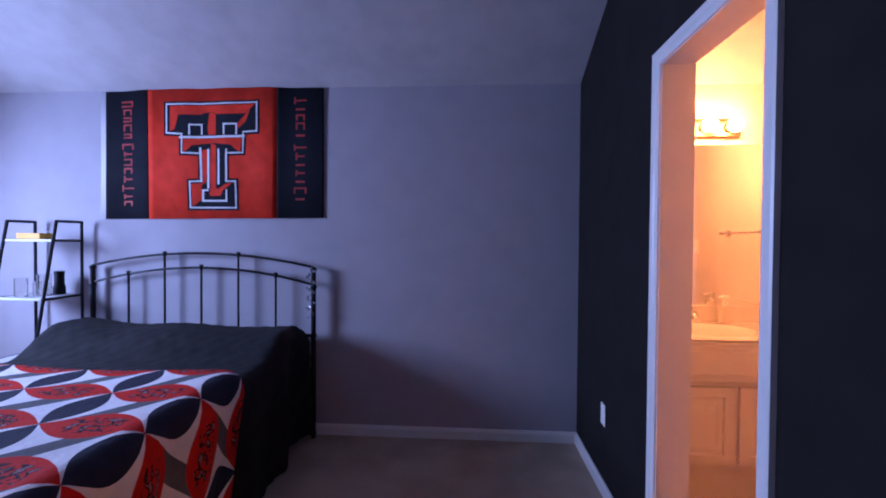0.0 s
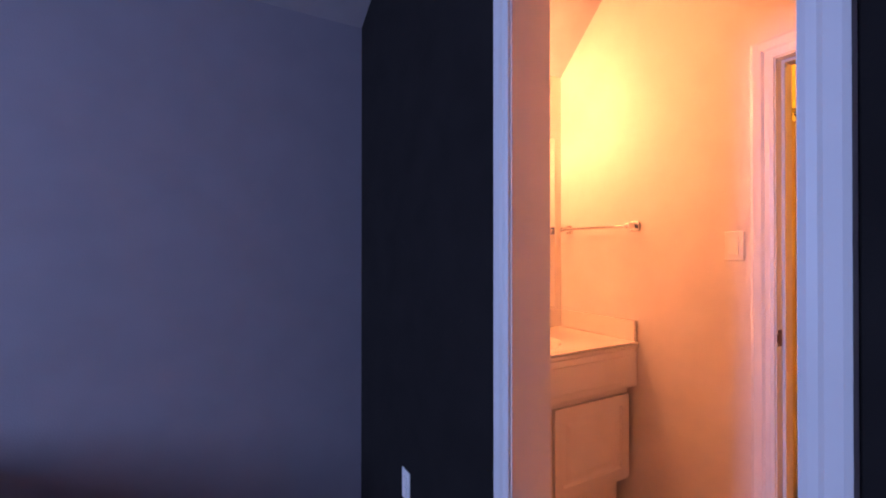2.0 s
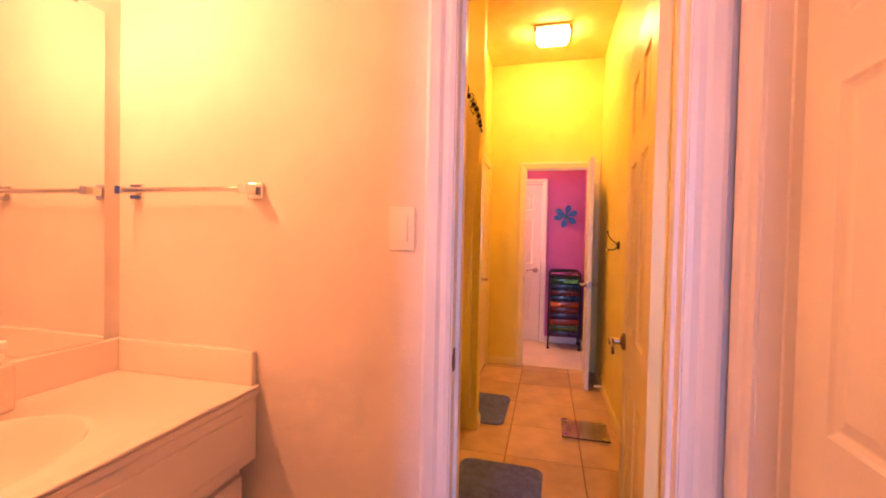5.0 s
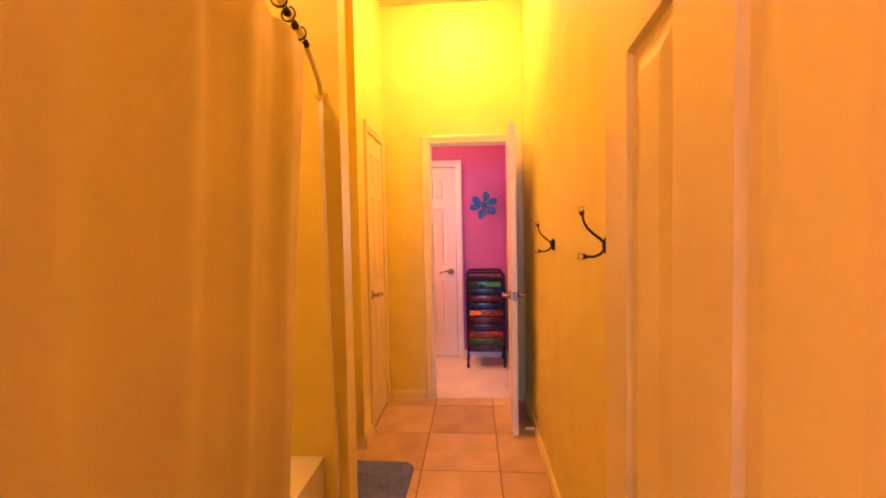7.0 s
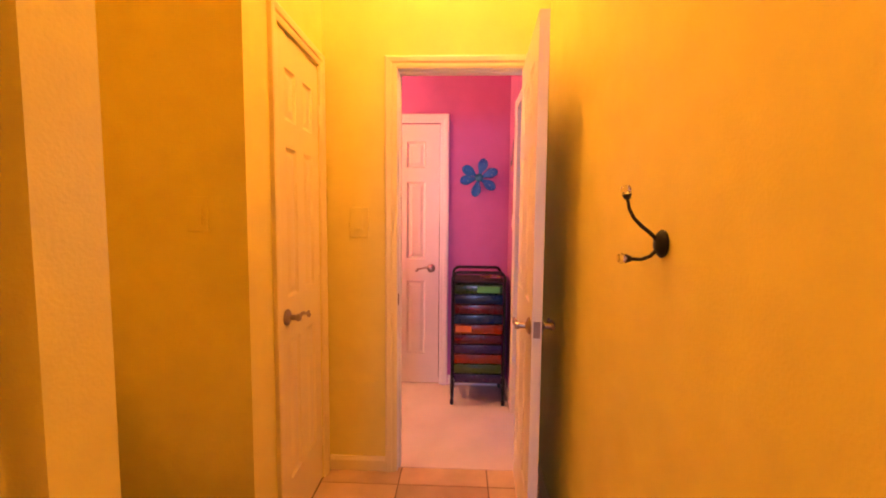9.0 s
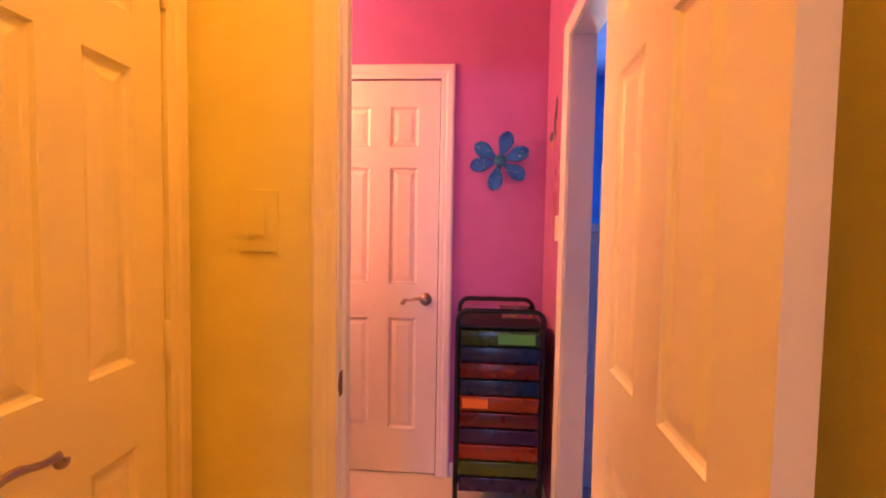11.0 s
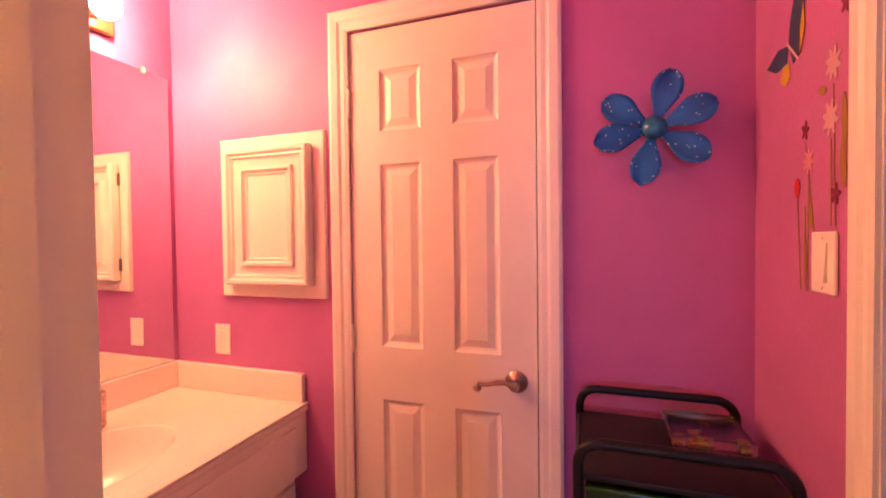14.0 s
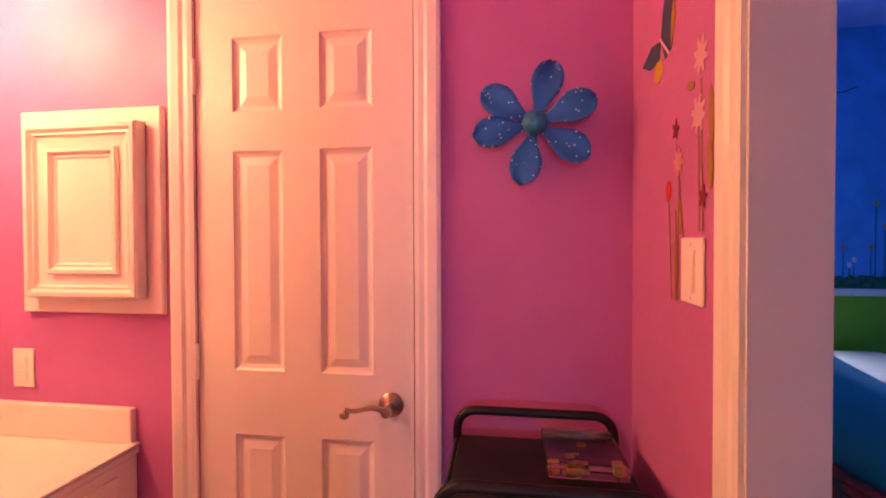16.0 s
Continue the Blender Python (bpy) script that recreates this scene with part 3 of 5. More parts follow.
for k in range(1, 6):
    x = HX0 + (HX1 - HX0) * k / 6
    tall = k in (2, 4)
    bm = bmesh.new()
    zt = arch(x, 1.165, 1.255) if tall else arch(x, 1.045, 1.155)
    tube(bm, [(x, HY, 0.70), (x, HY, zt)], 0.0075, 8)
    lathe(bm, [(0, -0.016), (0.012, -0.013), (0.017, -0.003), (0.013, 0.010), (0.016, 0.018), (0, 0.024)], 10, Matrix.Translation((x, HY, zt)))
    part("spindle", bm, IRON, bed, smooth=True)
bm = bmesh.new()
random.seed(5)
for i in range(26):
    a = i * 1.1
    zc = 1.14 - i * 0.0125
    m = Matrix.Translation((HX1 - 0.012 + 0.022 * math.cos(a), HY - 0.022 + 0.012 * math.sin(a), zc)) @ Euler((a, a * 0.7, a * 1.3)).to_matrix().to_4x4()
    v = [m @ Vector(p) for p in ((-0.012, 0, -0.006), (0.012, 0.003, -0.004), (0.010, 0, 0.007), (-0.010, 0.004, 0.006))]
    w = [p + Vector((0, 0.002, 0)) for p in v]
    vv = [bm.verts.new(p) for p in v + w]
    for q in ((0, 1, 2, 3), (7, 6, 5, 4), (0, 4, 5, 1), (1, 5, 6, 2), (2, 6, 7, 3), (3, 7, 4, 0)):
        bm.faces.new([vv[j] for j in q])
garland = part("bead_garland", bm, mat("silver_beads", (0.75, 0.75, 0.8), 0.2, 0.7), None, "string of silver beads wound round the iron bed post", category="beads")

bm = bmesh.new()
bed_sheet(bm, 2.30, 4.385, top_black, 0.03, 0.01, 0.005, 3.0, nx=120, step=0.02, quilted=0.005)
comforter = part("comforter", bm, BLACKFAB, None, "black quilted comforter spread over the bed and pillows", smooth=True, category="bedding")
mod = comforter.modifiers.new("thick", "SOLIDIFY")
mod.thickness, mod.offset = 0.012, -1
bm = bmesh.new()
bed_sheet(bm, 2.26, 3.60, top_quilt, 0.10, 0.012, 0.006, 8.0, nx=90, step=0.03, slant=0.30)
quilt = part("quilt", bm, QUILT, None, "red, white, grey and navy patchwork quilt laid over the black comforter", smooth=True, category="bedding")
mod = quilt.modifiers.new("thick", "SOLIDIFY")
mod.thickness, mod.offset = 0.012, 1

# flag on the wall
FX0, FX1, FZ0, FZ1 = -2.0, -0.427, 1.492, 2.388


def flag_y(x, z):
    return WN - 0.016 - 0.006 * math.sin(9 * x + 1.5 * z) - 0.004 * math.sin(21 * x)


def flag_sheet(bm, x0, x1, z0, z1, lift, n=24, mi=0):
    rows = []
    for i in range(n + 1):
        x = x0 + (x1 - x0) * i / n
        k = (x - FX0) / (FX1 - FX0)
        sag = 0.012 * math.sin(math.pi * k) + 0.006 * k
        rows.append([bm.verts.new((x, flag_y(x, z) - lift, z + (sag if z > 2 else 0.012 * k))) for z in (z0, (z0 + z1) / 2, z1)])
    for p, q in zip(rows, rows[1:]):
        for k in range(2):
            bm.faces.new((p[k], q[k], q[k + 1], p[k + 1])).material_index = mi


def inset(poly, d):
    """A polygon with all sides moved inwards by d (points run clockwise as seen)."""
    out, n = [], len(poly)
    for i in range(n):
        p0, p, p1 = (Vector(poly[(i + k) % n]) for k in (-1, 0, 1))
        a, b = (p - p0).normalized(), (p1 - p).normalized()
        na, nb = Vector((-a.y, a.x)), Vector((-b.y, b.x))
        s = na + nb
        out.append(tuple(p + s * (d / max(0.3, s.dot(na)))))
    return out


def flag_shape(name, pts, lift, material, parent, label=""):
    """A flat printed shape, cut into strips that follow the cloth."""
    bm = bmesh.new()
    vs = [bm.verts.new((FX0 + 0.010 + (x - 50) * 0.001573, 0, FZ1 - (y - 60) * 0.0015)) for x, y in pts]
    bm.faces.new(vs)
    bm.normal_update()
    bmesh.ops.triangulate(bm, faces=bm.faces)
    for k in range(1, 16):
        bmesh.ops.bisect_plane(bm, geom=bm.verts[:] + bm.edges[:] + bm.faces[:], plane_co=(FX0 + (FX1 - FX0) * k / 16, 0, 0), plane_no=(1, 0, 0))
    for v in bm.verts:
        v.co.y = flag_y(v.co.x, v.co.z) - lift
    return part(name, bm, material, parent, label)


flag = thing("flag", pose(0, 0, 0), "red and black cloth flag with a large letter", "flag")
for nm, a, b, m_ in (("hoist_band", FX0 - 0.035, FX0, FLAGWHITE), ("black_end", FX0, FX0 + 0.32, FLAGBLACK), ("red_field", FX0 + 0.32, FX1 - 0.325, FLAGRED), ("black_end", FX1 - 0.325, FX1, FLAGBLACK)):
    bm = bmesh.new()
    flag_sheet(bm, a, b, FZ0, FZ1, 0.0)
    o = part(nm, bm, m_, flag, smooth=True)
    md = o.modifiers.new("thick", "SOLIDIFY")
    md.thickness = 0.0015
def crop(pts):
    return [(50 + (x - 28) * 0.9605, 60 + (y - 36) * 0.957) for x, y in pts]


LET = crop([(308, 88), (308, 252), (383, 258), (383, 350), (470, 352), (470, 462), (420, 465), (425, 617), (665, 617), (662, 462), (618, 462), (618, 352), (697, 350), (700, 250), (766, 248), (766, 84)])
flag_shape("letter_edge", LET, 0.003, FLAGBLACK, flag)
flag_shape("letter_line", inset(LET, -9), 0.0042, FLAGWHITE, flag)
flag_shape("letter_body", inset(LET, -16), 0.0054, FLAGBLACK, flag)
for pts in ([(340, 110), (745, 106), (700, 150), (655, 150), (560, 150), (535, 140), (510, 152), (380, 152), (362, 222), (338, 232)],
            [(498, 150), (530, 140), (556, 152), (556, 250), (500, 250)],
            [(722, 130), (700, 190), (660, 225), (662, 195), (690, 165)],
            [(402, 270), (680, 266), (674, 335), (650, 320), (630, 300), (552, 290), (445, 300), (425, 320), (404, 335)],
            [(488, 318), (524, 318), (518, 505), (495, 560), (448, 600), (440, 488), (492, 485)],
            [(530, 290), (556, 300), (556, 505), (575, 520), (540, 545), (505, 530), (528, 500)],
            [(600, 490), (640, 480), (590, 520), (580, 545), (520, 548), (560, 520)]):
    flag_shape("letter_face", crop(pts), 0.0066, FLAGRED, flag)
for pts in ([(428, 250), (428, 197), (492, 197), (492, 250), (484, 250), (484, 205), (436, 205), (436, 250)],
            [(592, 250), (592, 195), (660, 195), (660, 250), (652, 250), (652, 203), (600, 203), (600, 250)],
            [(385, 257), (697, 253), (697, 264), (385, 268)],
            [(476, 312), (486, 312), (492, 480), (482, 480)], [(514, 318), (524, 318), (524, 510), (514, 510)],
            [(565, 318), (574, 318), (574, 490), (565, 490)], [(604, 318), (612, 318), (612, 480), (604, 480)],
            [(490, 515), (520, 515), (520, 523), (500, 523), (500, 566), (604, 566), (604, 515), (612, 515), (612, 575), (490, 575)]):
    flag_shape("letter_line", crop(pts), 0.0078, FLAGWHITE, flag)
random.seed(11)


def letter_bar(cx, wide, y, h, form):
    """Unreadable lettering: a stroke with feet, a bracket or a plain stem, turned on its side."""
    l, r, t, m = cx - wide, cx + wide, 8, y + h / 2
    if form == 0:
        return [(l, y), (l, y + h), (l + t, y + h), (l + t, m + 4), (r, m + 4), (r, m - 4), (l + t, m - 4), (l + t, y)]
    if form == 1:
        return [(l, y), (l, y + h), (l + t, y + h), (l + t, y + t), (r - t, y + t), (r - t, y + h), (r, y + h), (r, y)]
    if form == 2:
        return [(l, m - 5), (l, m + 5), (r, m + 5), (r, m - 5)]
    return [(l, y), (l, y + t), (r - t, y + t), (r - t, y + h - t), (l, y + h - t), (l, y + h), (r, y + h), (r, y)]


for cx, y0, y1 in ((145, 105, 610), (940, 95, 605)):
    yy, n_ = y0, 0
    while yy < y1 - 20:
        hh = random.choice((24, 28, 34))
        wide = 21 if n_ % 5 else 29
        flag_shape("lettering_bar", letter_bar(cx, wide, yy, hh, random.randrange(4)), 0.003, FLAGDARKRED, flag)
        yy += hh + (24 if n_ == 4 else 9)
        n_ += 1

# ladder shelf
shelf = thing("ladder_shelf", pose(0, 0, 0), "narrow open shelf with black metal side frames beside the bed", "shelf")
for x in (-2.50, -2.15):
    bm = bmesh.new()
    for p, q in (((x, 4.42, 0), (x, 4.42, 1.47)), ((x, 3.98, 0), (x, 4.24, 1.47)), ((x, 4.24, 1.465), (x, 4.42, 1.465)), ((x, 4.215, 1.335), (x, 4.42, 1.335)), ((x, 4.14, 0.955), (x, 4.42, 0.955)), ((x, 4.07, 0.55), (x, 4.42, 0.55))):
        tube(bm, [p, q], 0.0095, 8)
    part("side_frame", bm, IRON, shelf, "black metal side frame", smooth=True)
for z, y0 in ((1.335, 4.215), (0.955, 4.14), (0.55, 4.07)):
    bm = bmesh.new()
    rbox(bm, (-2.49, y0, z - 0.008), (-2.16, 4.42, z + 0.008), 0.003)
    part("shelf_board", bm, mat("pale_shelf_board", (0.62, 0.62, 0.66), 0.5), shelf, "pale shelf board")
bm = bmesh.new()
rbox(bm, (-2.44, 4.24, 1.344), (-2.27, 4.33, 1.385), 0.004)
part("box", bm, mat("yellow_card", (0.75, 0.42, 0.06), 0.6), None, "small yellow box on the top board of the black shelf", category="box")
for x, y, r, h_ in ((-2.36, 4.20, 0.034, 0.125), (-2.29, 4.25, 0.03, 0.10), (-2.34, 4.33, 0.04, 0.14)):
    bm = bmesh.new()
    lathe(bm, [(0, 0.001), (r * 0.9, 0.001), (r, 0.01), (r, h_), (r * 0.93, h_), (r * 0.92, 0.012), (0, 0.010)], 18)
    part("drinking_glass", bm, GLASS, None, "clear glass standing on the middle board of the black shelf", smooth=True, category="glass", group="glasses on the shelf", at=Matrix.Translation((x, y, 0.963)))
bm = bmesh.new()
lathe(bm, [(0, 0.0), (0.035, 0.0), (0.036, 0.05), (0.028, 0.07), (0.03, 0.16), (0.0, 0.165)], 16)
part("dark_bottle", bm, IRON, None, "dark bottle on the middle board of the black shelf", smooth=True, category="bottle", at=Matrix.Translation((-2.27, 4.37, 0.963)))


# ---- wall plates ----
def plate(name, m, label, switch=True, w=0.070, h=0.114, material=None):
    """A wall plate in its own x-z plane that faces -y."""
    material = material or PLATE
    root = thing(name, m, label, "light switch" if switch else "outlet")
    bm = bmesh.new()
    rbox(bm, (-w / 2, -0.006, -h / 2), (w / 2, 0, h / 2), 0.003)
    part("cover", bm, material, root)
    if switch:
        bm = bmesh.new()
        v = box(bm, (-0.017, -0.008, -0.034), (0.017, -0.004, 0.034))
        for k in (0, 1):
            v[k].co.y -= 0.004
        part("rocker", bm, material, root)
    else:
        for zz in (-0.02, 0.02):
            bm = bmesh.new()
            rbox(bm, (-0.016, -0.0085, zz - 0.014), (0.016, -0.005, zz + 0.014), 0.004)
            part("socket", bm, material, root)
    for zz in (-h / 2 + 0.010, h / 2 - 0.010):
        bm = bmesh.new()
        lathe(bm, [(0, 0), (0.003, 0), (0.003, 0.0015), (0, 0.002)], 8, Matrix.Translation((0, -0.006, zz)) @ Matrix.Rotation(math.pi / 2, 4, "X"))
        part("screw", bm, material, root)
    return root


plate("outlet", pose(BE - 0.0005, 3.915, 0.425, 0, 0, -90), "white outlet cover low on the dark bedroom wall", False)
plate("light_switch", pose(V1E - 0.0005, 3.363, 1.32, 0, 0, -90), "white rocker switch on the pale bathroom wall")
plate("light_switch", pose(D3 - 0.0005, 3.425, 1.297, 0, 0, -90), "pale rocker switch on the yellow wall by the open doorway", w=0.095, h=0.15, material=YELLOW)
plate("outlet", pose(5.0695, 3.76, 1.33, 0, 0, -90), "pale switch cover on the yellow alcove wall", True, material=YELLOW)
plate("outlet", pose(PX1 - 0.0005, 4.247, 0.982, 0, 0, -90), "white outlet on the magenta wall over the counter", False)
plate("light_switch", pose(6.676, PS + 0.0005, 1.297, 0, 0, 180), "white switch cover on the magenta wall beside the doorway", w=0.078, h=0.108)


# ---- vanities ----
def vanity(name, x0, x1, yb, yf, z, zap, zcab, cx, label, doors):
    """A counter with an oval bowl, splashes and apron over a cabinet."""
    root = thing(name, pose(0, 0, 0), label, "bathroom vanity")
    a, b, cy = 0.235, 0.175, (yb + yf) / 2 - 0.01
    n = 64
    bm = bmesh.new()
    outer, rings = [], []
    for i in range(n):
        t = 2 * math.pi * i / n
        c, s = math.cos(t), math.sin(t)
        k = min((x1 - cx if c > 0 else cx - x0) / max(abs(c), 1e-6), (yb - cy if s > 0 else cy - yf) / max(abs(s), 1e-6))
        outer.append(bm.verts.new((cx + c * k, cy + s * k, z)))
    for fr, dz in ((1.10, 0.0), (1.06, 0.003), (1.02, 0.002), (0.99, -0.006), (0.93, -0.045), (0.80, -0.095), (0.55, -0.130), (0.25, -0.142), (0.08, -0.144)):
        rings.append([bm.verts.new((cx + a * fr * math.cos(2 * math.pi * i / n), cy + b * fr * math.sin(2 * math.pi * i / n), z + dz)) for i in range(n)])
    chain = [outer] + rings
    for p, q in zip(chain, chain[1:]):
        for i in range(n):
            bm.faces.new((p[i], p[(i + 1) % n], q[(i + 1) % n], q[i]))
    bm.faces.new(rings[-1])
    part("countertop", bm, COUNTER, root, "cream cultured marble top with an oval bowl", smooth=True)
    bm = bmesh.new()
    for zz0, zz1, yy in ((z - 0.008, z + 0.0008, yf - 0.008), (z - 0.030, z - 0.012, yf - 0.004)):
        rbox(bm, (x0 + 0.001, yy, zz0), (x1 - 0.001, yf + 0.03, zz1), 0.004)
    part("counter_edge", bm, COUNTER, root)
    bm = bmesh.new()
    rbox(bm, (x0 + 0.001, yb - 0.020, z - 0.001), (x1 - 0.001, yb - 0.001, z + 0.10), 0.005)
    part("back_splash", bm, COUNTER, root)
    bm = bmesh.new()
    rbox(bm, (x1 - 0.022, yf + 0.004, z - 0.001), (x1 - 0.001, yb - 0.021, z + 0.10), 0.005)
    part("side_splash", bm, COUNTER, root)
    bm = bmesh.new()
    rbox(bm, (x0 + 0.001, yf, zap), (x1 - 0.004, yf + 0.022, z - 0.031), 0.006)
    part("apron", bm, CABINET, root, "white apron board")
    bm = bmesh.new()
    zt0, zt1 = zap + 0.035, z - 0.06
    rbox(bm, (x0 + 0.05, yf - 0.008, zt0), (x1 - 0.07, yf + 0.001, zt1), 0.004)
    part("apron_panel", bm, CABINET, root)
    bm = bmesh.new()
    yc = yf + 0.04
    box(bm, (x0 + 0.001, yc, zcab), (x1 - 0.025, yc + 0.018, zap + 0.004))
    box(bm, (x0 + 0.001, yc + 0.018, zcab), (x0 + 0.02, yb - 0.002, zap))
    box(bm, (x1 - 0.043, yc + 0.018, zcab), (x1 - 0.025, yb - 0.002, zap))
    part("cabinet_body", bm, CABINET, root)
    bm = bmesh.new()
    box(bm, (x0 + 0.001, yc + 0.06, 0.0), (x1 - 0.03, yc + 0.075, zcab + 0.001))
    part("toe_kick", bm, CABINET, root)
    for d0, d1 in doors:
        dr = bmesh.new()
        z0, z1 = zcab + 0.02, zap - 0.035
        yy = yc - 0.018
        for q in ((d0, z0, d0 + 0.05, z1), (d1 - 0.05, z0, d1, z1), (d0 + 0.05, z0, d1 - 0.05, z0 + 0.05), (d0 + 0.05, z1 - 0.05, d1 - 0.05, z1)):
            box(dr, (q[0], yy, q[1]), (q[2], yc - 0.001, q[3]))
        bmesh.ops.remove_doubles(dr, verts=dr.verts, dist=1e-5)
        door = part("cabinet_door", dr, CABINET, root, "white panelled cabinet door")
        bm = bmesh.new()
        rings = []
        for off, dep in ((0, 0.0), (0.006, 0.010), (0.022, 0.010), (0.045, 0.004)):
            rings.append([bm.verts.new((x, yy + dep, zz)) for x, zz in ((d0 + 0.05 + off, z0 + 0.05 + off), (d1 - 0.05 - off, z0 + 0.05 + off), (d1 - 0.05 - off, z1 - 0.05 - off), (d0 + 0.05 + off, z1 - 0.05 - off))])
        for p, q in zip(rings, rings[1:]):
            for i in range(4):
                bm.faces.new((p[i], p[(i + 1) % 4], q[(i + 1) % 4], q[i]))
        bm.faces.new(rings[-1])
        part("door_panel", bm, CABINET, door)
    # tap
    bm = bmesh.new()
    fy = cy + b + 0.055
    rbox(bm, (cx - 0.078, fy - 0.022, z + 0.001), (cx + 0.078, fy + 0.022, z + 0.020), 0.008, 3)
    tube(bm, [(cx, fy, z + 0.015), (cx, fy - 0.005, z + 0.05), (cx, fy - 0.045, z + 0.068), (cx, fy - 0.095, z + 0.055), (cx, fy - 0.105, z + 0.040)], [0.015, 0.014, 0.012, 0.011, 0.010], 12)
    tube(bm, [(cx, fy + 0.014, z + 0.018), (cx, fy + 0.014, z + 0.075)], 0.0025, 8)
    for s in (-1, 1):
        tube(bm, [(cx + s * 0.052, fy, z + 0.018), (cx + s * 0.052, fy, z + 0.036)], 0.014, 14)
    tap = part("tap", bm, CHROME, root, "chrome tap with two handles", smooth=True)
    for s in (-1, 1):
        bm = bmesh.new()
        lathe(bm, [(0, 0), (0.014, 0), (0.022, 0.008), (0.025, 0.022), (0.020, 0.036), (0.008, 0.042), (0, 0.043)], 8, Matrix.Translation((cx + s * 0.052, fy, z + 0.036)))
        part("tap_handle", bm, CRYSTAL, tap, "clear faceted tap handle")
    return root


vanity("vanity", BE + 0.116, V1E, V1N, 3.79, 0.868, 0.655, 0.205, 1.90, "white vanity with a cream marble top under the wide mirror", [(1.44, 1.92), (1.945, 2.415)])
vanity("vanity", PX0 + 0.001, PX1, PN, 3.876, 0.785, 0.545, 0.11, 6.455, "white vanity with a cream marble top beside the magenta wall", [(5.98, 6.46), (6.485, 6.955)])


def mirror(x0, x1, y, z0, z1, label, clips):
    root = thing("mirror", pose(0, 0, 0), label, "mirror")
    bm = bmesh.new()
    box(bm, (x0, y - 0.006, z0), (x1, y - 0.001, z1))
    part("pane", bm, MIRROR, root)
    for x in clips:
        bm = bmesh.new()
        rbox(bm, (x - 0.007, y - 0.011, z1 - 0.010), (x + 0.007, y - 0.0065, z1 + 0.012), 0.003)
        part("clip", bm, CRYSTAL, root)
    return root


mirror(BE + 0.13, 2.40, V1N, 0.970, 1.948, "wide frameless mirror over the cream counter", (1.6, 2.317))
mirror(PX0 + 0.02, 6.978, PN, 0.888, 1.978, "wide frameless mirror on the magenta wall over the counter", (6.1, 6.884))


def bath_light(x0, x1, y, z, label, lit):
    """A bar with round bulbs in cups."""
    root = thing("vanity_light", pose(0, 0, 0), label, "wall lamp")
    bm = bmesh.new()
    rbox(bm, (x0, y - 0.028, z - 0.055), (x1, y - 0.001, z + 0.055), 0.006)
    part("back_plate", bm, BRONZE, root, "reddish brown metal bar")
    n = 4
    for k in range(n):
        x = x0 + (x1 - x0) * (k + 0.5) / n
        bm = bmesh.new()
        m = Matrix.Translation((x, y - 0.028, z)) @ Matrix.Rotation(math.pi / 2, 4, "X")
        lathe(bm, [(0, 0), (0.026, 0), (0.028, 0.01), (0.020, 0.030), (0.0, 0.032)], 16, m)
        socket = part("socket", bm, NICKEL, root, smooth=True)
        bm = bmesh.new()
        bmesh.ops.create_icosphere(bm, subdivisions=3, radius=0.042, matrix=Matrix.Translation((x, y - 0.098, z)))
        part("bulb", bm, lit, socket, "lit round bulb", smooth=True)
    return root


bath_light(1.62, 2.205, V1N, 2.045, "lit four-bulb lamp bar over the bathroom mirror", BULB)
bath_light(6.19, 6.775, PN, 2.10, "lit four-bulb lamp bar over the mirror in the magenta room", BULB2)

# towel bar
tb = thing("towel_bar", pose(0, 0, 0), "chrome towel bar with square brackets on the pale wall", "towel bar")
bm = bmesh.new()
tube(bm, [(V1E - 0.055, 3.80, 1.42), (V1E - 0.055, 4.225, 1.42)], 0.008, 10)
part("bar", bm, CHROME, tb, smooth=True)
for y in (3.80, 4.225):
    bm = bmesh.new()
    rbox(bm, (V1E - 0.012, y - 0.024, 1.396), (V1E - 0.0005, y + 0.024, 1.444), 0.004)
    rbox(bm, (V1E - 0.068, y - 0.012, 1.407), (V1E - 0.010, y + 0.012, 1.433), 0.003)
    part("bracket", bm, CHROME, tb, "square chrome bracket")

# soap bottles


def soap(m, label, liquid):
    root = thing("soap_bottle", m, label, "soap dispenser")
    bm = bmesh.new()
    rbox(bm, (-0.031, -0.022, 0.0), (0.031, 0.022, 0.115), 0.010, 3)
    part("bottle", bm, liquid, root, smooth=True)
    bm = bmesh.new()
    lathe(bm, [(0, 0.112), (0.016, 0.112), (0.016, 0.135), (0.006, 0.137), (0.006, 0.150), (0.02, 0.152), (0.02, 0.166), (0, 0.168)], 14)
    rbox(bm, (-0.045, -0.007, 0.152), (0.0, 0.007, 0.164), 0.003)
    part("pump", bm, PLATE, root, "white pump top")
    return root


SPECK = mat("glittery_pink_plastic", (0.34, 0.13, 0.16), 0.25, var=0.3, scale=160, hue=(0.85, 0.65, 0.6))
soap(pose(6.61, 4.345, 0.787, 0, 0, 25), "pink glitter soap bottle with a white pump on the counter", SPECK)
soap(pose(2.10, 4.22, 0.870, 0, 0, 10), "small clear soap bottle beside the bathroom tap", CRYSTAL)

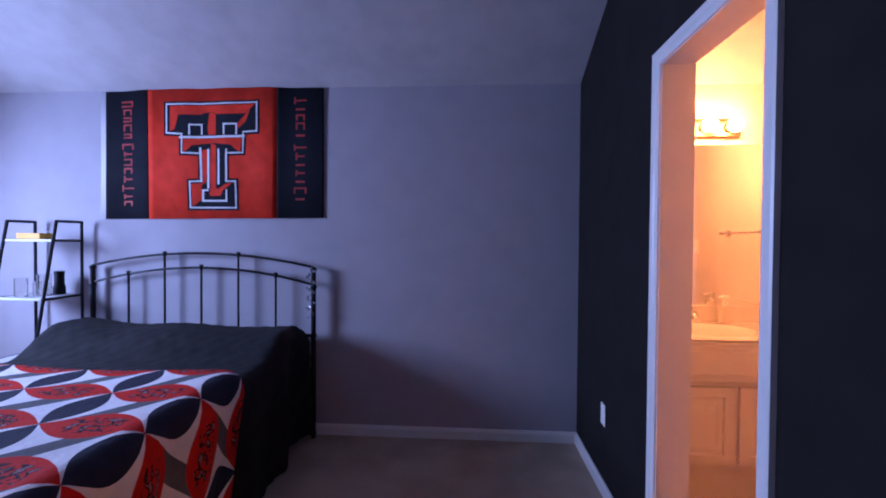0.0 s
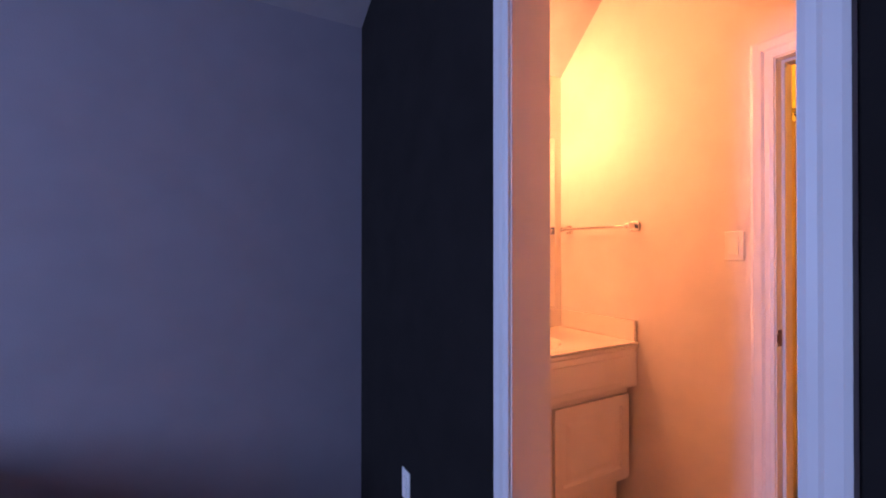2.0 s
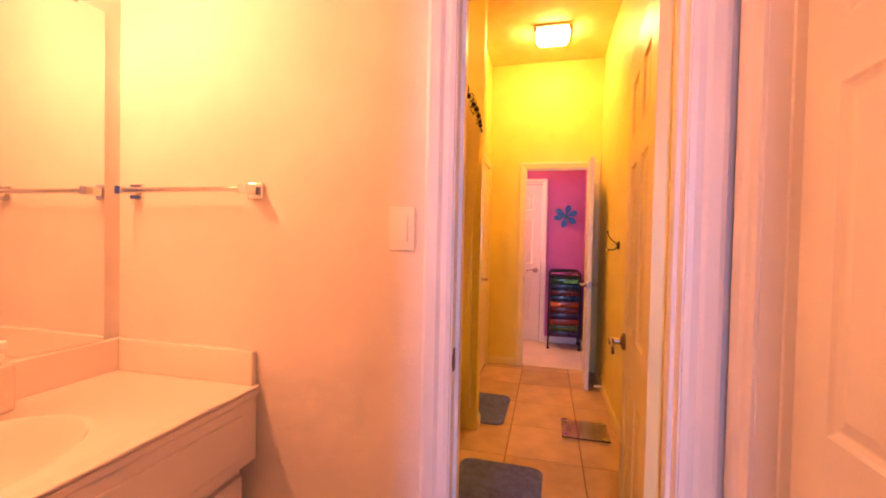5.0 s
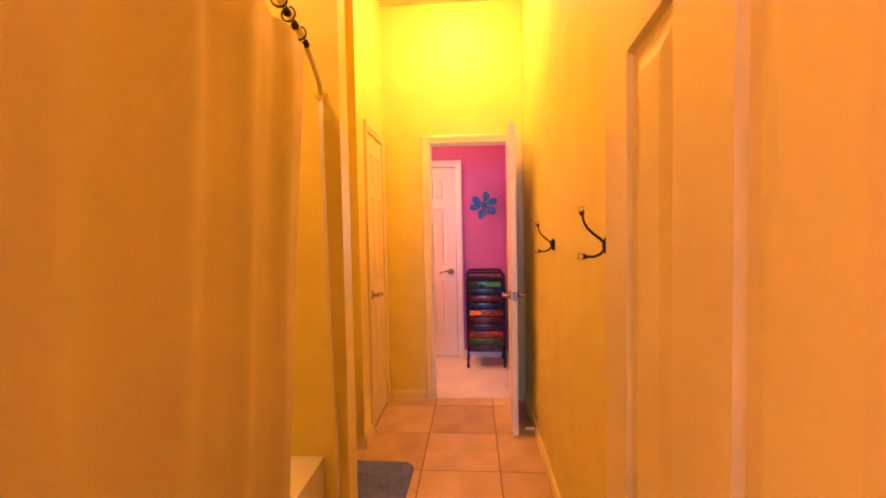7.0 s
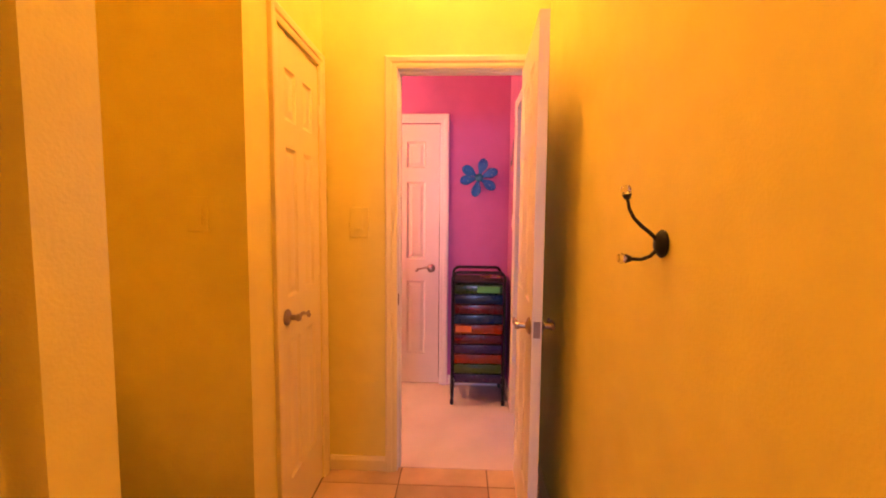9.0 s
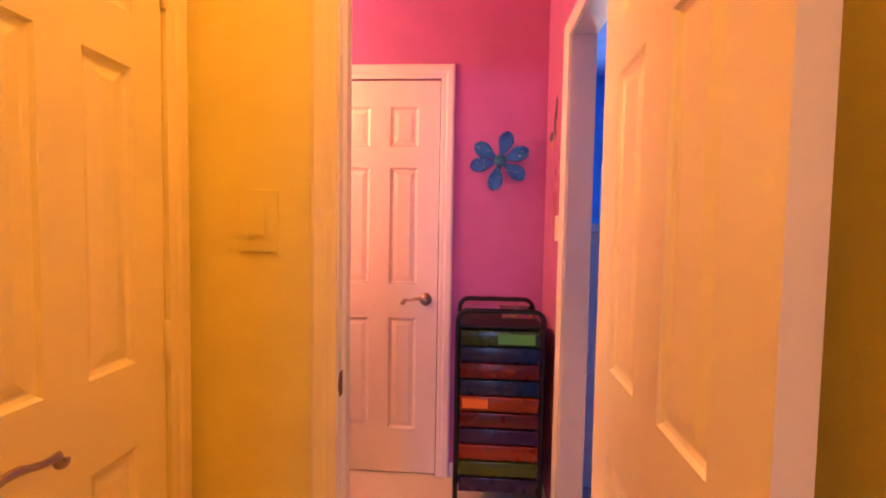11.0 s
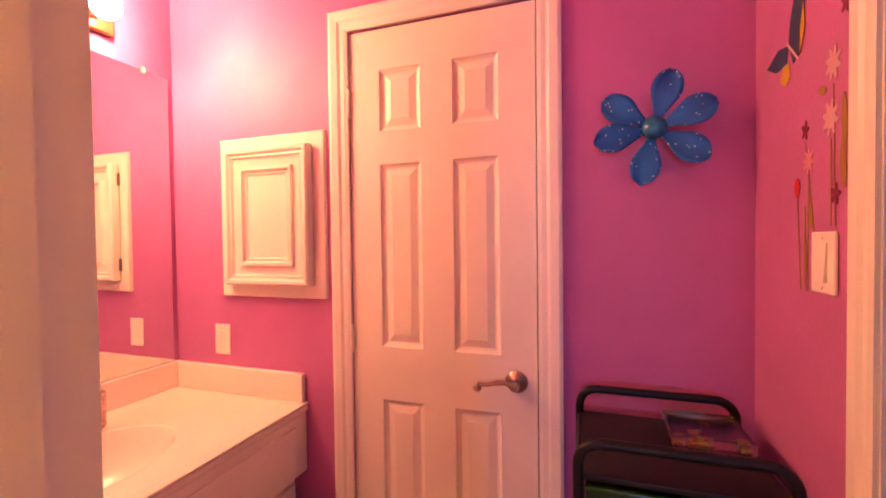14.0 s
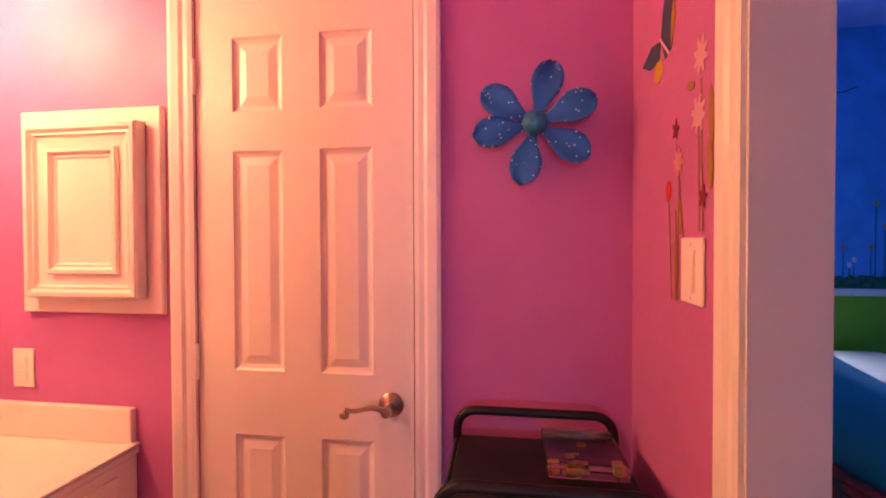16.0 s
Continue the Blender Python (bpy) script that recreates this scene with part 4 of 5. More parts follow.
# ---- hall bathroom ----
def ceiling_lamp(x, y):
    root = thing("ceiling_light", pose(x, y, H), "lit square glass ceiling light with small brass corner nuts", "ceiling lamp")
    bm = bmesh.new()
    rbox(bm, (-0.15, -0.15, -0.022), (0.15, 0.15, -0.001), 0.005)
    part("pan", bm, WHITE, root)
    bm = bmesh.new()
    rings = []
    for r, z in ((0.135, -0.024), (0.135, -0.035), (0.10, -0.080), (0.05, -0.092)):
        rings.append([bm.verts.new((sx * r, sy * r, z)) for sx, sy in ((-1, -1), (1, -1), (1, 1), (-1, 1))])
    for p, q in zip(rings, rings[1:]):
        for i in range(4):
            bm.faces.new((p[i], p[(i + 1) % 4], q[(i + 1) % 4], q[i]))
    bm.faces.new(rings[-1])
    bm.faces.new(rings[0])
    part("shade", bm, SHADE, root, "glowing frosted glass shade")
    for sx, sy in ((-1, -1), (1, -1), (1, 1), (-1, 1)):
        bm = bmesh.new()
        lathe(bm, [(0, -0.052), (0.010, -0.050), (0.013, -0.040), (0.010, -0.022), (0.0, -0.021)], 10, Matrix.Translation((sx * 0.138, sy * 0.138, 0)))
        part("corner_nut", bm, BRONZE, root, smooth=True)


ceiling_lamp(5.22, 3.0)


def recessed_light(x, y):
    """A round can light let into the ceiling: a white ring round a frosted lens. Out of view; assumed, to brighten the
    curtain and tub end wall.
    """
    root = thing("recessed_light", pose(x, y, H), "lit round recessed light, unseen and assumed, in the ceiling over the bathtub", "ceiling lamp")
    bm = bmesh.new()
    lathe(bm, [(0.070, -0.001), (0.105, -0.001), (0.105, -0.006), (0.096, -0.010), (0.074, -0.008), (0.070, -0.001)], 32)
    part("trim_ring", bm, WHITE, root, smooth=True)
    bm = bmesh.new()
    lathe(bm, [(0, -0.0055), (0.045, -0.0055), (0.0695, -0.003), (0.0695, -0.001), (0, -0.001)], 32)
    part("lens", bm, LENS, root, "glowing frosted lens", smooth=True)


recessed_light(3.45, 3.90)

# curtain, bowed rod and rings
ROD_Z = 1.93


def rod_y(x):
    """The rod bows out over the floor between its two ends."""
    return 3.348 + 0.17 * ((x - 3.25) / 0.99) ** 2


rod = thing("curtain_rod", pose(0, 0, 0), "cream bowed curtain rod across the bathtub alcove", "curtain rod")
bm = bmesh.new()
RX0, RX1 = V1E + 0.12, 4.238
tube(bm, [(RX0 + (RX1 - RX0) * i / 30, rod_y(RX0 + (RX1 - RX0) * i / 30), ROD_Z) for i in range(31)], 0.010, 12)
part("rod", bm, YELLOW, rod, smooth=True)
for x, s in ((V1E + 0.116, 1), (4.239, -1)):
    bm = bmesh.new()
    lathe(bm, [(0, 0), (0.030, 0), (0.028, 0.008), (0.014, 0.018), (0, 0.018)], 14, Matrix.Translation((x, rod_y(x), ROD_Z)) @ Matrix.Rotation(s * math.pi / 2, 4, "Y"))
    part("flange", bm, YELLOW, rod, smooth=True)


def curtain_y(x, z, foot, amp, ph):
    """Cloth that hangs from the bowed rod and leans in to the tub at its foot."""
    up = max(0.0, (z - 0.45) / 1.45) ** 0.8 if z > 0.45 else 0.0
    base = foot + (rod_y(x) - 0.004 - foot) * up
    pleat = math.sin(x * 26 + ph + 1.1 * math.sin(4 * x)) + 0.35 * math.sin(x * 61 + 1.3 * ph + z)
    gather = 1 + 1.0 * smooth(3.5, 3.7, x)
    return base - amp * gather * (0.55 + 0.45 * z / 2.0) * pleat


def curtain(name, x0, x1, foot, z0, z1, amp, ph, material, label):
    bm = bmesh.new()
    nx, nz = int((x1 - x0) / 0.008), 18
    rows = []
    for j in range(nz + 1):
        z = z0 + (z1 - z0) * j / nz
        row = []
        for i in range(nx + 1):
            x = x0 + (x1 - x0) * i / nx
            edge = 0.010 * math.sin(x * 48 + ph) if j in (0, nz) else 0
            row.append(bm.verts.new((x + 0.012 * math.sin(z * 3 + x * 9), curtain_y(x, z, foot, amp, ph), z + edge)))
        rows.append(row)
    for p, q in zip(rows, rows[1:]):
        for i in range(nx):
            bm.faces.new((p[i], p[i + 1], q[i + 1], q[i]))
    o = part(name, bm, material, None, label, smooth=True, category="shower curtain")
    md = o.modifiers.new("thick", "SOLIDIFY")
    md.thickness = 0.0015
    return o


curtain("shower_curtain", V1E + 0.14, 3.760, 3.470, 0.06, 1.875, 0.010, 0.4, CURTAIN, "pale yellow shower curtain hanging in soft folds from the cream rod")
# pale strip that imitates daylight glinting along the tub wall's corner
curtain("corner_glint_strip", 4.175, 4.228, 3.480, 0.16, 1.88, 0.006, 2.0, CORNER_GLINT, "whitish strip standing in for daylight on the tub wall corner")
ring = thing("curtain_ring", pose(2.70, rod_y(2.70), ROD_Z), "small dark ornamental ring hooked over the curtain rod", "curtain ring", "rings on the curtain rod")
bm = bmesh.new()
tube(bm, [(0, 0.019 * math.sin(2 * math.pi * i / 16), 0.019 * math.cos(2 * math.pi * i / 16) - 0.004) for i in range(16)], 0.0026, 6, closed=True)
part("loop", bm, IRON, ring, smooth=True)
bm = bmesh.new()
lathe(bm, [(0, -0.046), (0.009, -0.042), (0.011, -0.034), (0.005, -0.024), (0, -0.019)], 10, Matrix.Translation((0, -0.018, 0)))
part("bead", bm, IRON, ring, smooth=True)
for i in range(1, 12):
    x = 2.70 + i * 0.092 + 0.012 * math.sin(i * 2.3)
    copy_thing(ring, pose(x, rod_y(x), ROD_Z, 0, 0, 14 * math.sin(i * 1.7) + 8))

# bathtub behind the curtain
tub = thing("bathtub", pose(0, 0, 0), "white bathtub behind the shower curtain", "bathtub")
bm = bmesh.new()
n = 40
chain = []
x0, x1, y0, y1 = V1E + 0.118, 4.238, 3.55, 4.278
cx, cy = (x0 + x1) / 2, (y0 + y1) / 2
for fr, z, sq in ((1.0, 0.001, 0), (1.0, 0.40, 0), (0.93, 0.405, 0.3), (0.86, 0.39, 0.6), (0.78, 0.12, 1), (0.3, 0.10, 1)):
    ring_ = []
    for i in range(n):
        t = 2 * math.pi * i / n
        c, s = math.cos(t), math.sin(t)
        k = 1 / max(abs(c), abs(s))
        k = k * (1 - sq) + min(k, 1.12) * sq
        ring_.append(bm.verts.new((cx + c * k * fr * (x1 - x0) / 2, cy + s * k * fr * (y1 - y0) / 2, z)))
    chain.append(ring_)
for p, q in zip(chain, chain[1:]):
    for i in range(n):
        bm.faces.new((p[i], p[(i + 1) % n], q[(i + 1) % n], q[i]))
bm.faces.new(chain[-1])
bm.faces.new(chain[0])
part("tub", bm, PORCELAIN, tub, smooth=True)

# toilet
toilet = thing("toilet", pose(4.715, 3.885, 0), "white toilet with a closed lid in the yellow alcove", "toilet")


def oval(bm, specs, n=36):
    """Stacked ovals: (centre y, half width, half depth, z)."""
    rings = []
    for yc, a, b, z in specs:
        rings.append([bm.verts.new((a * math.cos(2 * math.pi * i / n), yc + b * math.sin(2 * math.pi * i / n) * (1.0 if math.sin(2 * math.pi * i / n) < 0 else 0.85), z)) for i in range(n)])
    for p, q in zip(rings, rings[1:]):
        for i in range(n):
            bm.faces.new((p[i], p[(i + 1) % n], q[(i + 1) % n], q[i]))
    bm.faces.new(rings[0])
    bm.faces.new(rings[-1])


bm = bmesh.new()
oval(bm, [(0.0, 0.11, 0.22, 0.0), (0.0, 0.11, 0.22, 0.02), (0.01, 0.095, 0.17, 0.10), (0.0, 0.10, 0.17, 0.20), (-0.05, 0.15, 0.22, 0.30), (-0.08, 0.18, 0.245, 0.37), (-0.08, 0.182, 0.248, 0.385)])
part("bowl", bm, PORCELAIN, toilet, smooth=True)
bm = bmesh.new()
oval(bm, [(-0.08, 0.184, 0.252, 0.387), (-0.08, 0.190, 0.258, 0.395), (-0.08, 0.188, 0.256, 0.404)])
part("seat", bm, PORCELAIN, toilet, smooth=True)
bm = bmesh.new()
oval(bm, [(-0.08, 0.184, 0.252, 0.406), (-0.08, 0.186, 0.254, 0.414), (-0.08, 0.165, 0.23, 0.424), (-0.08, 0.08, 0.12, 0.428)])
part("lid", bm, PORCELAIN, toilet, "closed white lid", smooth=True)
bm = bmesh.new()
rbox(bm, (-0.22, 0.17, 0.385), (0.22, 0.355, 0.72), 0.02, 3)
part("tank", bm, PORCELAIN, toilet, smooth=True)
bm = bmesh.new()
rbox(bm, (-0.23, 0.16, 0.721), (0.23, 0.358, 0.755), 0.012, 3)
part("tank_lid", bm, PORCELAIN, toilet, smooth=True)
bm = bmesh.new()
tube(bm, [(-0.15, 0.168, 0.65), (-0.15, 0.15, 0.65), (-0.09, 0.148, 0.645)], 0.006, 8)
part("flush_lever", bm, CHROME, toilet, smooth=True)


def rug(name, x0, x1, y0, y1, rot, label):
    """A thick pile rug with round corners."""
    bm = bmesh.new()
    w, d, r = (x1 - x0) / 2, (y1 - y0) / 2, 0.06
    base = []
    for q, (sx, sy) in enumerate(((1, 1), (-1, 1), (-1, -1), (1, -1))):
        for k in range(7):
            t = math.pi / 2 * (q + k / 6)
            base.append((sx * (w - r) + r * math.cos(t), sy * (d - r) + r * math.sin(t)))
    rings = []
    for fr, z in ((1.0, 0.0), (1.0, 0.012), (0.975, 0.020), (0.90, 0.022), (0.5, 0.022), (0.2, 0.022)):
        rings.append([bm.verts.new((x * fr, y * fr, z + (0.002 * noise.noise(Vector((x * 30, y * 30, fr * 9))) if z > 0.01 else 0))) for x, y in base])
    for p, q in zip(rings, rings[1:]):
        for i in range(len(base)):
            j = (i + 1) % len(base)
            bm.faces.new((p[i], p[j], q[j], q[i]))
    bm.faces.new(rings[0])
    bm.faces.new(rings[-1])
    return part(name, bm, RUG, None, label, smooth=True, category="bath rug", at=pose((x0 + x1) / 2, (y0 + y1) / 2, 0.001, 0, 0, rot))


rug("bath_rug", 2.98, 3.83, 3.00, 3.46, -1.5, "slate blue bath rug on the tiles in front of the tub")
rug("bath_rug", 4.345, 4.895, 3.262, 3.78, -1, "small slate blue rug on the tiles in front of the toilet")

scale_ = thing("bathroom_scale", pose(4.395, 2.722, 0.001, 0, 0, 0), "clear glass bathroom scale with metal feet on the tan tiles", "scale")
bm = bmesh.new()
rbox(bm, (-0.15, -0.15, 0.018), (0.15, 0.15, 0.026), 0.003)
part("glass_plate", bm, GLASS, scale_)
for sx in (-1, 1):
    for sy in (-1, 1):
        bm = bmesh.new()
        lathe(bm, [(0, 0), (0.022, 0), (0.024, 0.005), (0.024, 0.017), (0, 0.0175)], 16, Matrix.Translation((sx * 0.12, sy * 0.125, 0)))
        lathe(bm, [(0, 0.0262), (0.024, 0.0262), (0.022, 0.031), (0, 0.032)], 16, Matrix.Translation((sx * 0.12, sy * 0.125, 0)))
        part("foot", bm, CHROME, scale_, smooth=True)
bm = bmesh.new()
rbox(bm, (-0.035, 0.085, 0.008), (0.035, 0.120, 0.0175), 0.003)
part("display", bm, NICKEL, scale_, "small metal display box")


def coat_hook(x, z, label):
    """Black twisted double hook with glass ends, on the south wall, facing north."""
    root = thing("coat_hook", pose(x, YS, z), label, "coat hook", "hooks on the yellow wall")
    bm = bmesh.new()
    m = Matrix.Rotation(-math.pi / 2, 4, "X")
    lathe(bm, [(0, 0.0005), (0.024, 0.0005), (0.026, 0.006), (0.021, 0.013), (0.012, 0.019), (0, 0.020)], 14, m @ Matrix.Diagonal((0.85, 1.15, 1, 1)))
    part("mount", bm, IRON, root, smooth=True)
    up = [(0, 0.012, 0.005), (0, 0.030, 0.022), (0, 0.048, 0.036), (0, 0.064, 0.052), (0, 0.074, 0.071), (0, 0.078, 0.090)]
    down = [(0, 0.012, -0.010), (0, 0.028, -0.026), (0, 0.046, -0.033), (0, 0.066, -0.032)]
    for nm, pts in (("upper_arm", up), ("lower_arm", down)):
        bm = bmesh.new()
        tube(bm, pts, [0.0043 - 0.0002 * i for i in range(len(pts))], 8)
        d = (Vector(pts[-1]) - Vector(pts[-2])).normalized()
        mm = Matrix.Translation(pts[-1]) @ d.to_track_quat("Z", "Y").to_matrix().to_4x4()
        lathe(bm, [(0, 0), (0.0055, 0), (0.010, 0.011), (0, 0.0115)], 10, mm)
        arm = part(nm, bm, IRON, root, smooth=True)
        bm = bmesh.new()
        lathe(bm, [(0, 0.0118), (0.007, 0.0118), (0.011, 0.019), (0.008, 0.027), (0, 0.030)], 12, mm)
        part("glass_knob", bm, GLASS, arm, "clear glass knob", smooth=True)


coat_hook(4.625, 1.278, "black iron coat hook with glass knobs on the yellow wall")
coat_hook(3.785, 1.302, "black iron coat hook with glass knobs on the yellow wall")
bm = bmesh.new()
lathe(bm, [(0, 0), (0.012, 0), (0.011, 0.02), (0.008, 0.055), (0, 0.062)], 12, Matrix.Rotation(-math.pi / 2, 4, "X"))
part("door_stop", bm, WHITE, None, "small white door stop on the baseboard", smooth=True, category="door stop", at=pose(5.27, YS + 0.016, 0.045))
BRASS = mat("aged_bronze", (0.16, 0.09, 0.05), 0.4, 0.9)
for x, y, z, where in ((D3 + 0.004, 3.2307, 0.905, "dark bronze strike plate in the white hall door lining"), (V1E + 0.006, 3.2237, 0.985, "dark bronze strike plate in the white bathroom door lining")):
    bm = bmesh.new()
    rbox(bm, (0.0, -0.0017, -0.030), (0.026, 0, 0.030), 0.0007, 1)
    rbox(bm, (-0.007, -0.0017, -0.015), (0.001, 0, 0.015), 0.0007, 1)
    rbox(bm, (0.008, -0.0024, -0.012), (0.020, -0.0016, 0.012), 0.0003, 1)
    part("strike_plate", bm, BRASS, None, where, category="strike plate", at=pose(x, y, z))

# ---- magenta room ----
cab = thing("medicine_cabinet", pose(0, 0, 0), "white framed cabinet with a stepped moulded door on the magenta wall", "cabinet")
CY0, CY1, CZ0, CZ1 = 3.781, 4.228, 1.149, 1.722


def frame_rings(bm, steps, x):
    """Nested rectangles that step out of a wall: (inset, depth)."""
    rings = []
    for off, dep in steps:
        rings.append([bm.verts.new((x - dep, y, z)) for y, z in ((CY0 + off, CZ0 + off), (CY1 - off, CZ0 + off), (CY1 - off, CZ1 - off), (CY0 + off, CZ1 - off))])
    for p, q in zip(rings, rings[1:]):
        for i in range(4):
            bm.faces.new((p[i], p[(i + 1) % 4], q[(i + 1) % 4], q[i]))
    return rings


bm = bmesh.new()
rg = frame_rings(bm, [(0.0, 0.0005), (0.0, 0.012), (0.003, 0.016), (0.042, 0.016), (0.042, 0.012)], PX1)
bm.faces.new(rg[-1])
part("frame", bm, DOORW, cab)
bm = bmesh.new()
rg = frame_rings(bm, [(0.046, 0.017), (0.046, 0.046), (0.052, 0.052), (0.062, 0.052), (0.070, 0.044), (0.076, 0.046), (0.082, 0.038), (0.112, 0.034), (0.114, 0.046), (0.124, 0.046), (0.132, 0.036), (0.137, 0.038), (0.143, 0.034)], PX1)
bm.faces.new(rg[-1])
part("cabinet_door", bm, DOORW, cab, "white door with stepped mouldings")
for z in (1.26, 1.61):
    bm = bmesh.new()
    lathe(bm, [(0, 0), (0.005, 0), (0.005, 0.05), (0, 0.05)], 8, Matrix.Translation((PX1 - 0.022, CY1 - 0.040, z - 0.025)))
    part("hinge", bm, NICKEL, cab)

# metal flower
PETAL = bpy.data.materials.new("blue_enamel")
PETAL.use_nodes = True
_nt = PETAL.node_tree
_b = _nt.nodes["Principled BSDF"]
_b.inputs["Roughness"].default_value = 0.42
_b.inputs["Metallic"].default_value = 0.1
_tc = _nt.nodes.new("ShaderNodeTexCoord")
_vo = _nt.nodes.new("ShaderNodeTexVoronoi")
_vo.inputs["Scale"].default_value = 75
_nt.links.new(_tc.outputs["Object"], _vo.inputs["Vector"])
_lt = _nt.nodes.new("ShaderNodeMath")
_lt.operation = "LESS_THAN"
_lt.inputs[1].default_value = 0.15
_nt.links.new(_vo.outputs["Distance"], _lt.inputs[0])
_no = _nt.nodes.new("ShaderNodeTexNoise")
_no.inputs["Scale"].default_value = 11
_nt.links.new(_tc.outputs["Object"], _no.inputs["Vector"])
_mx = _nt.nodes.new("ShaderNodeMix")
_mx.data_type = "RGBA"
_mx.inputs[6].default_value = (0.004, 0.065, 0.34, 1)
_mx.inputs[7].default_value = (0.012, 0.20, 0.55, 1)
_nt.links.new(_no.outputs["Fac"], _mx.inputs[0])
_m2 = _nt.nodes.new("ShaderNodeMix")
_m2.data_type = "RGBA"
_m2.inputs[7].default_value = (0.6, 0.75, 0.85, 1)
_nt.links.new(_lt.outputs[0], _m2.inputs[0])
_nt.links.new(_mx.outputs[2], _m2.inputs[6])
_nt.links.new(_m2.outputs[2], _b.inputs["Base Color"])

flower = thing("wall_flower", pose(PX1 - 0.045, 2.781, 1.623), "blue glittering metal flower with six petals on the magenta wall", "wall decoration")
for k in range(6):
    ang = radians((74, 21, -35, -103, -169, 147)[k])
    bm = bmesh.new()
    rows = []
    for i in range(13):
        s = i / 12
        r = 0.022 + 0.126 * s
        w = 0.037 * math.sqrt(max(0.02, 1 - ((s - 0.60) / 0.40) ** 2)) if s > 0.60 else 0.011 + 0.026 * smooth(0, 0.60, s)
        row = []
        for j in range(7):
            q = (j - 3) / 3
            row.append(bm.verts.new((0.010 - 0.012 * math.sin(s * 2.6) - 0.012 * q * q * s, -(r * math.cos(ang) - w * q * math.sin(ang)), r * math.sin(ang) + w * q * math.cos(ang))))
        rows.append(row)
    for p, q in zip(rows, rows[1:]):
        for j in range(6):
            bm.faces.new((p[j], p[j + 1], q[j + 1], q[j]))
    o = part("petal", bm, PETAL, flower, smooth=True)
    md = o.modifiers.new("thick", "SOLIDIFY")
    md.thickness = 0.0015
bm = bmesh.new()
lathe(bm, [(0, 0), (0.027, 0), (0.030, 0.006), (0.024, 0.018), (0.012, 0.024), (0, 0.025)], 20, Matrix.Rotation(-math.pi / 2, 4, "Y"))
part("flower_centre", bm, mat("teal_enamel", (0.03, 0.26, 0.46), 0.3, 0.2, var=0.3, scale=70), flower, "domed teal centre", smooth=True)
bm = bmesh.new()
tube(bm, [(0.0, 0, 0), (0.044, 0, 0)], 0.006, 8)
part("stem", bm, IRON, flower)


# stickers on the south wall, facing north
def sticker(name, pts, col, lift, parent, label=""):
    bm = bmesh.new()
    f = bm.faces.new([bm.verts.new((x, PS + lift, z)) for x, z in pts])
    e = bmesh.ops.extrude_face_region(bm, geom=[f])
    for v in e["geom"]:
        if isinstance(v, bmesh.types.BMVert):
            v.co.y += 0.0008
    return part(name, bm, col, parent, label)


def blob(cx, cz, rx, rz, petals=0, depth=0.4, n=24, ph=0.0):
    out = []
    for i in range(n):
        t = 2 * math.pi * i / n
        k = 1 - depth * (0.5 + 0.5 * math.cos(petals * t + ph)) if petals else 1
        out.append((cx + rx * k * math.cos(t), cz + rz * k * math.sin(t)))
    return out


S_WHITE = mat("white_sticker", (0.64, 0.38, 0.46), 0.5)
S_PINK = mat("pink_sticker", (0.70, 0.30, 0.36), 0.5)
S_MAROON = mat("maroon_sticker", (0.20, 0.012, 0.05), 0.5)
S_RED = mat("red_sticker", (0.62, 0.02, 0.02), 0.5)
S_GREEN = mat("olive_sticker", (0.34, 0.20, 0.05), 0.5)
S_DARK = mat("navy_sticker", (0.02, 0.05, 0.12), 0.5)
S_GOLD = mat("gold_sticker", (0.55, 0.36, 0.02), 0.5)
bf = thing("butterfly_sticker", pose(0, 0, 0), "dark blue and gold butterfly sticker on the magenta wall", "wall sticker")
sticker("upper_wing", [(6.800, 1.690), (6.770, 1.700), (6.748, 1.850), (6.776, 1.880), (6.815, 1.780), (6.822, 1.735)], S_DARK, 0.0008, bf)
sticker("lower_wing", [(6.822, 1.735), (6.870, 1.745), (6.928, 1.725), (6.880, 1.700), (6.830, 1.698)], S_DARK, 0.0009, bf)
sticker("wing_spot", [(6.770, 1.700), (6.752, 1.745), (6.757, 1.790), (6.768, 1.750)], S_GOLD, 0.0024, bf)
sticker("wing_spot", [(6.845, 1.700), (6.860, 1.672), (6.833, 1.656), (6.812, 1.668), (6.818, 1.700)], S_GOLD, 0.0011, bf)
sticker("body", [(6.826, 1.738), (6.822, 1.741), (6.772, 1.690), (6.775, 1.686)], S_WHITE, 0.0026, bf)
fs = thing("flower_sticker", pose(0, 0, 0), "meadow flower stickers climbing the magenta wall by the doorway", "wall sticker")
for cx, cz, r, ph in ((6.655, 1.635, 0.036, 0.3), (6.662, 1.545, 0.038, 1.0), (6.736, 1.484, 0.030, 2.0)):
    sticker("blossom", blob(cx, cz, r * 0.72, r * 0.9, 8, 0.5, 32, ph), S_WHITE if r > 0.032 else S_PINK, 0.0016, fs)
for cx, cz in ((6.646, 1.414), (6.749, 1.544), (6.62, 1.72)):
    sticker("blossom", blob(cx, cz, 0.015, 0.020, 5, 0.55, 30, 0.5), S_MAROON, 0.0016, fs)
sticker("tulip", blob(6.780, 1.438, 0.011, 0.020), S_RED, 0.0016, fs)
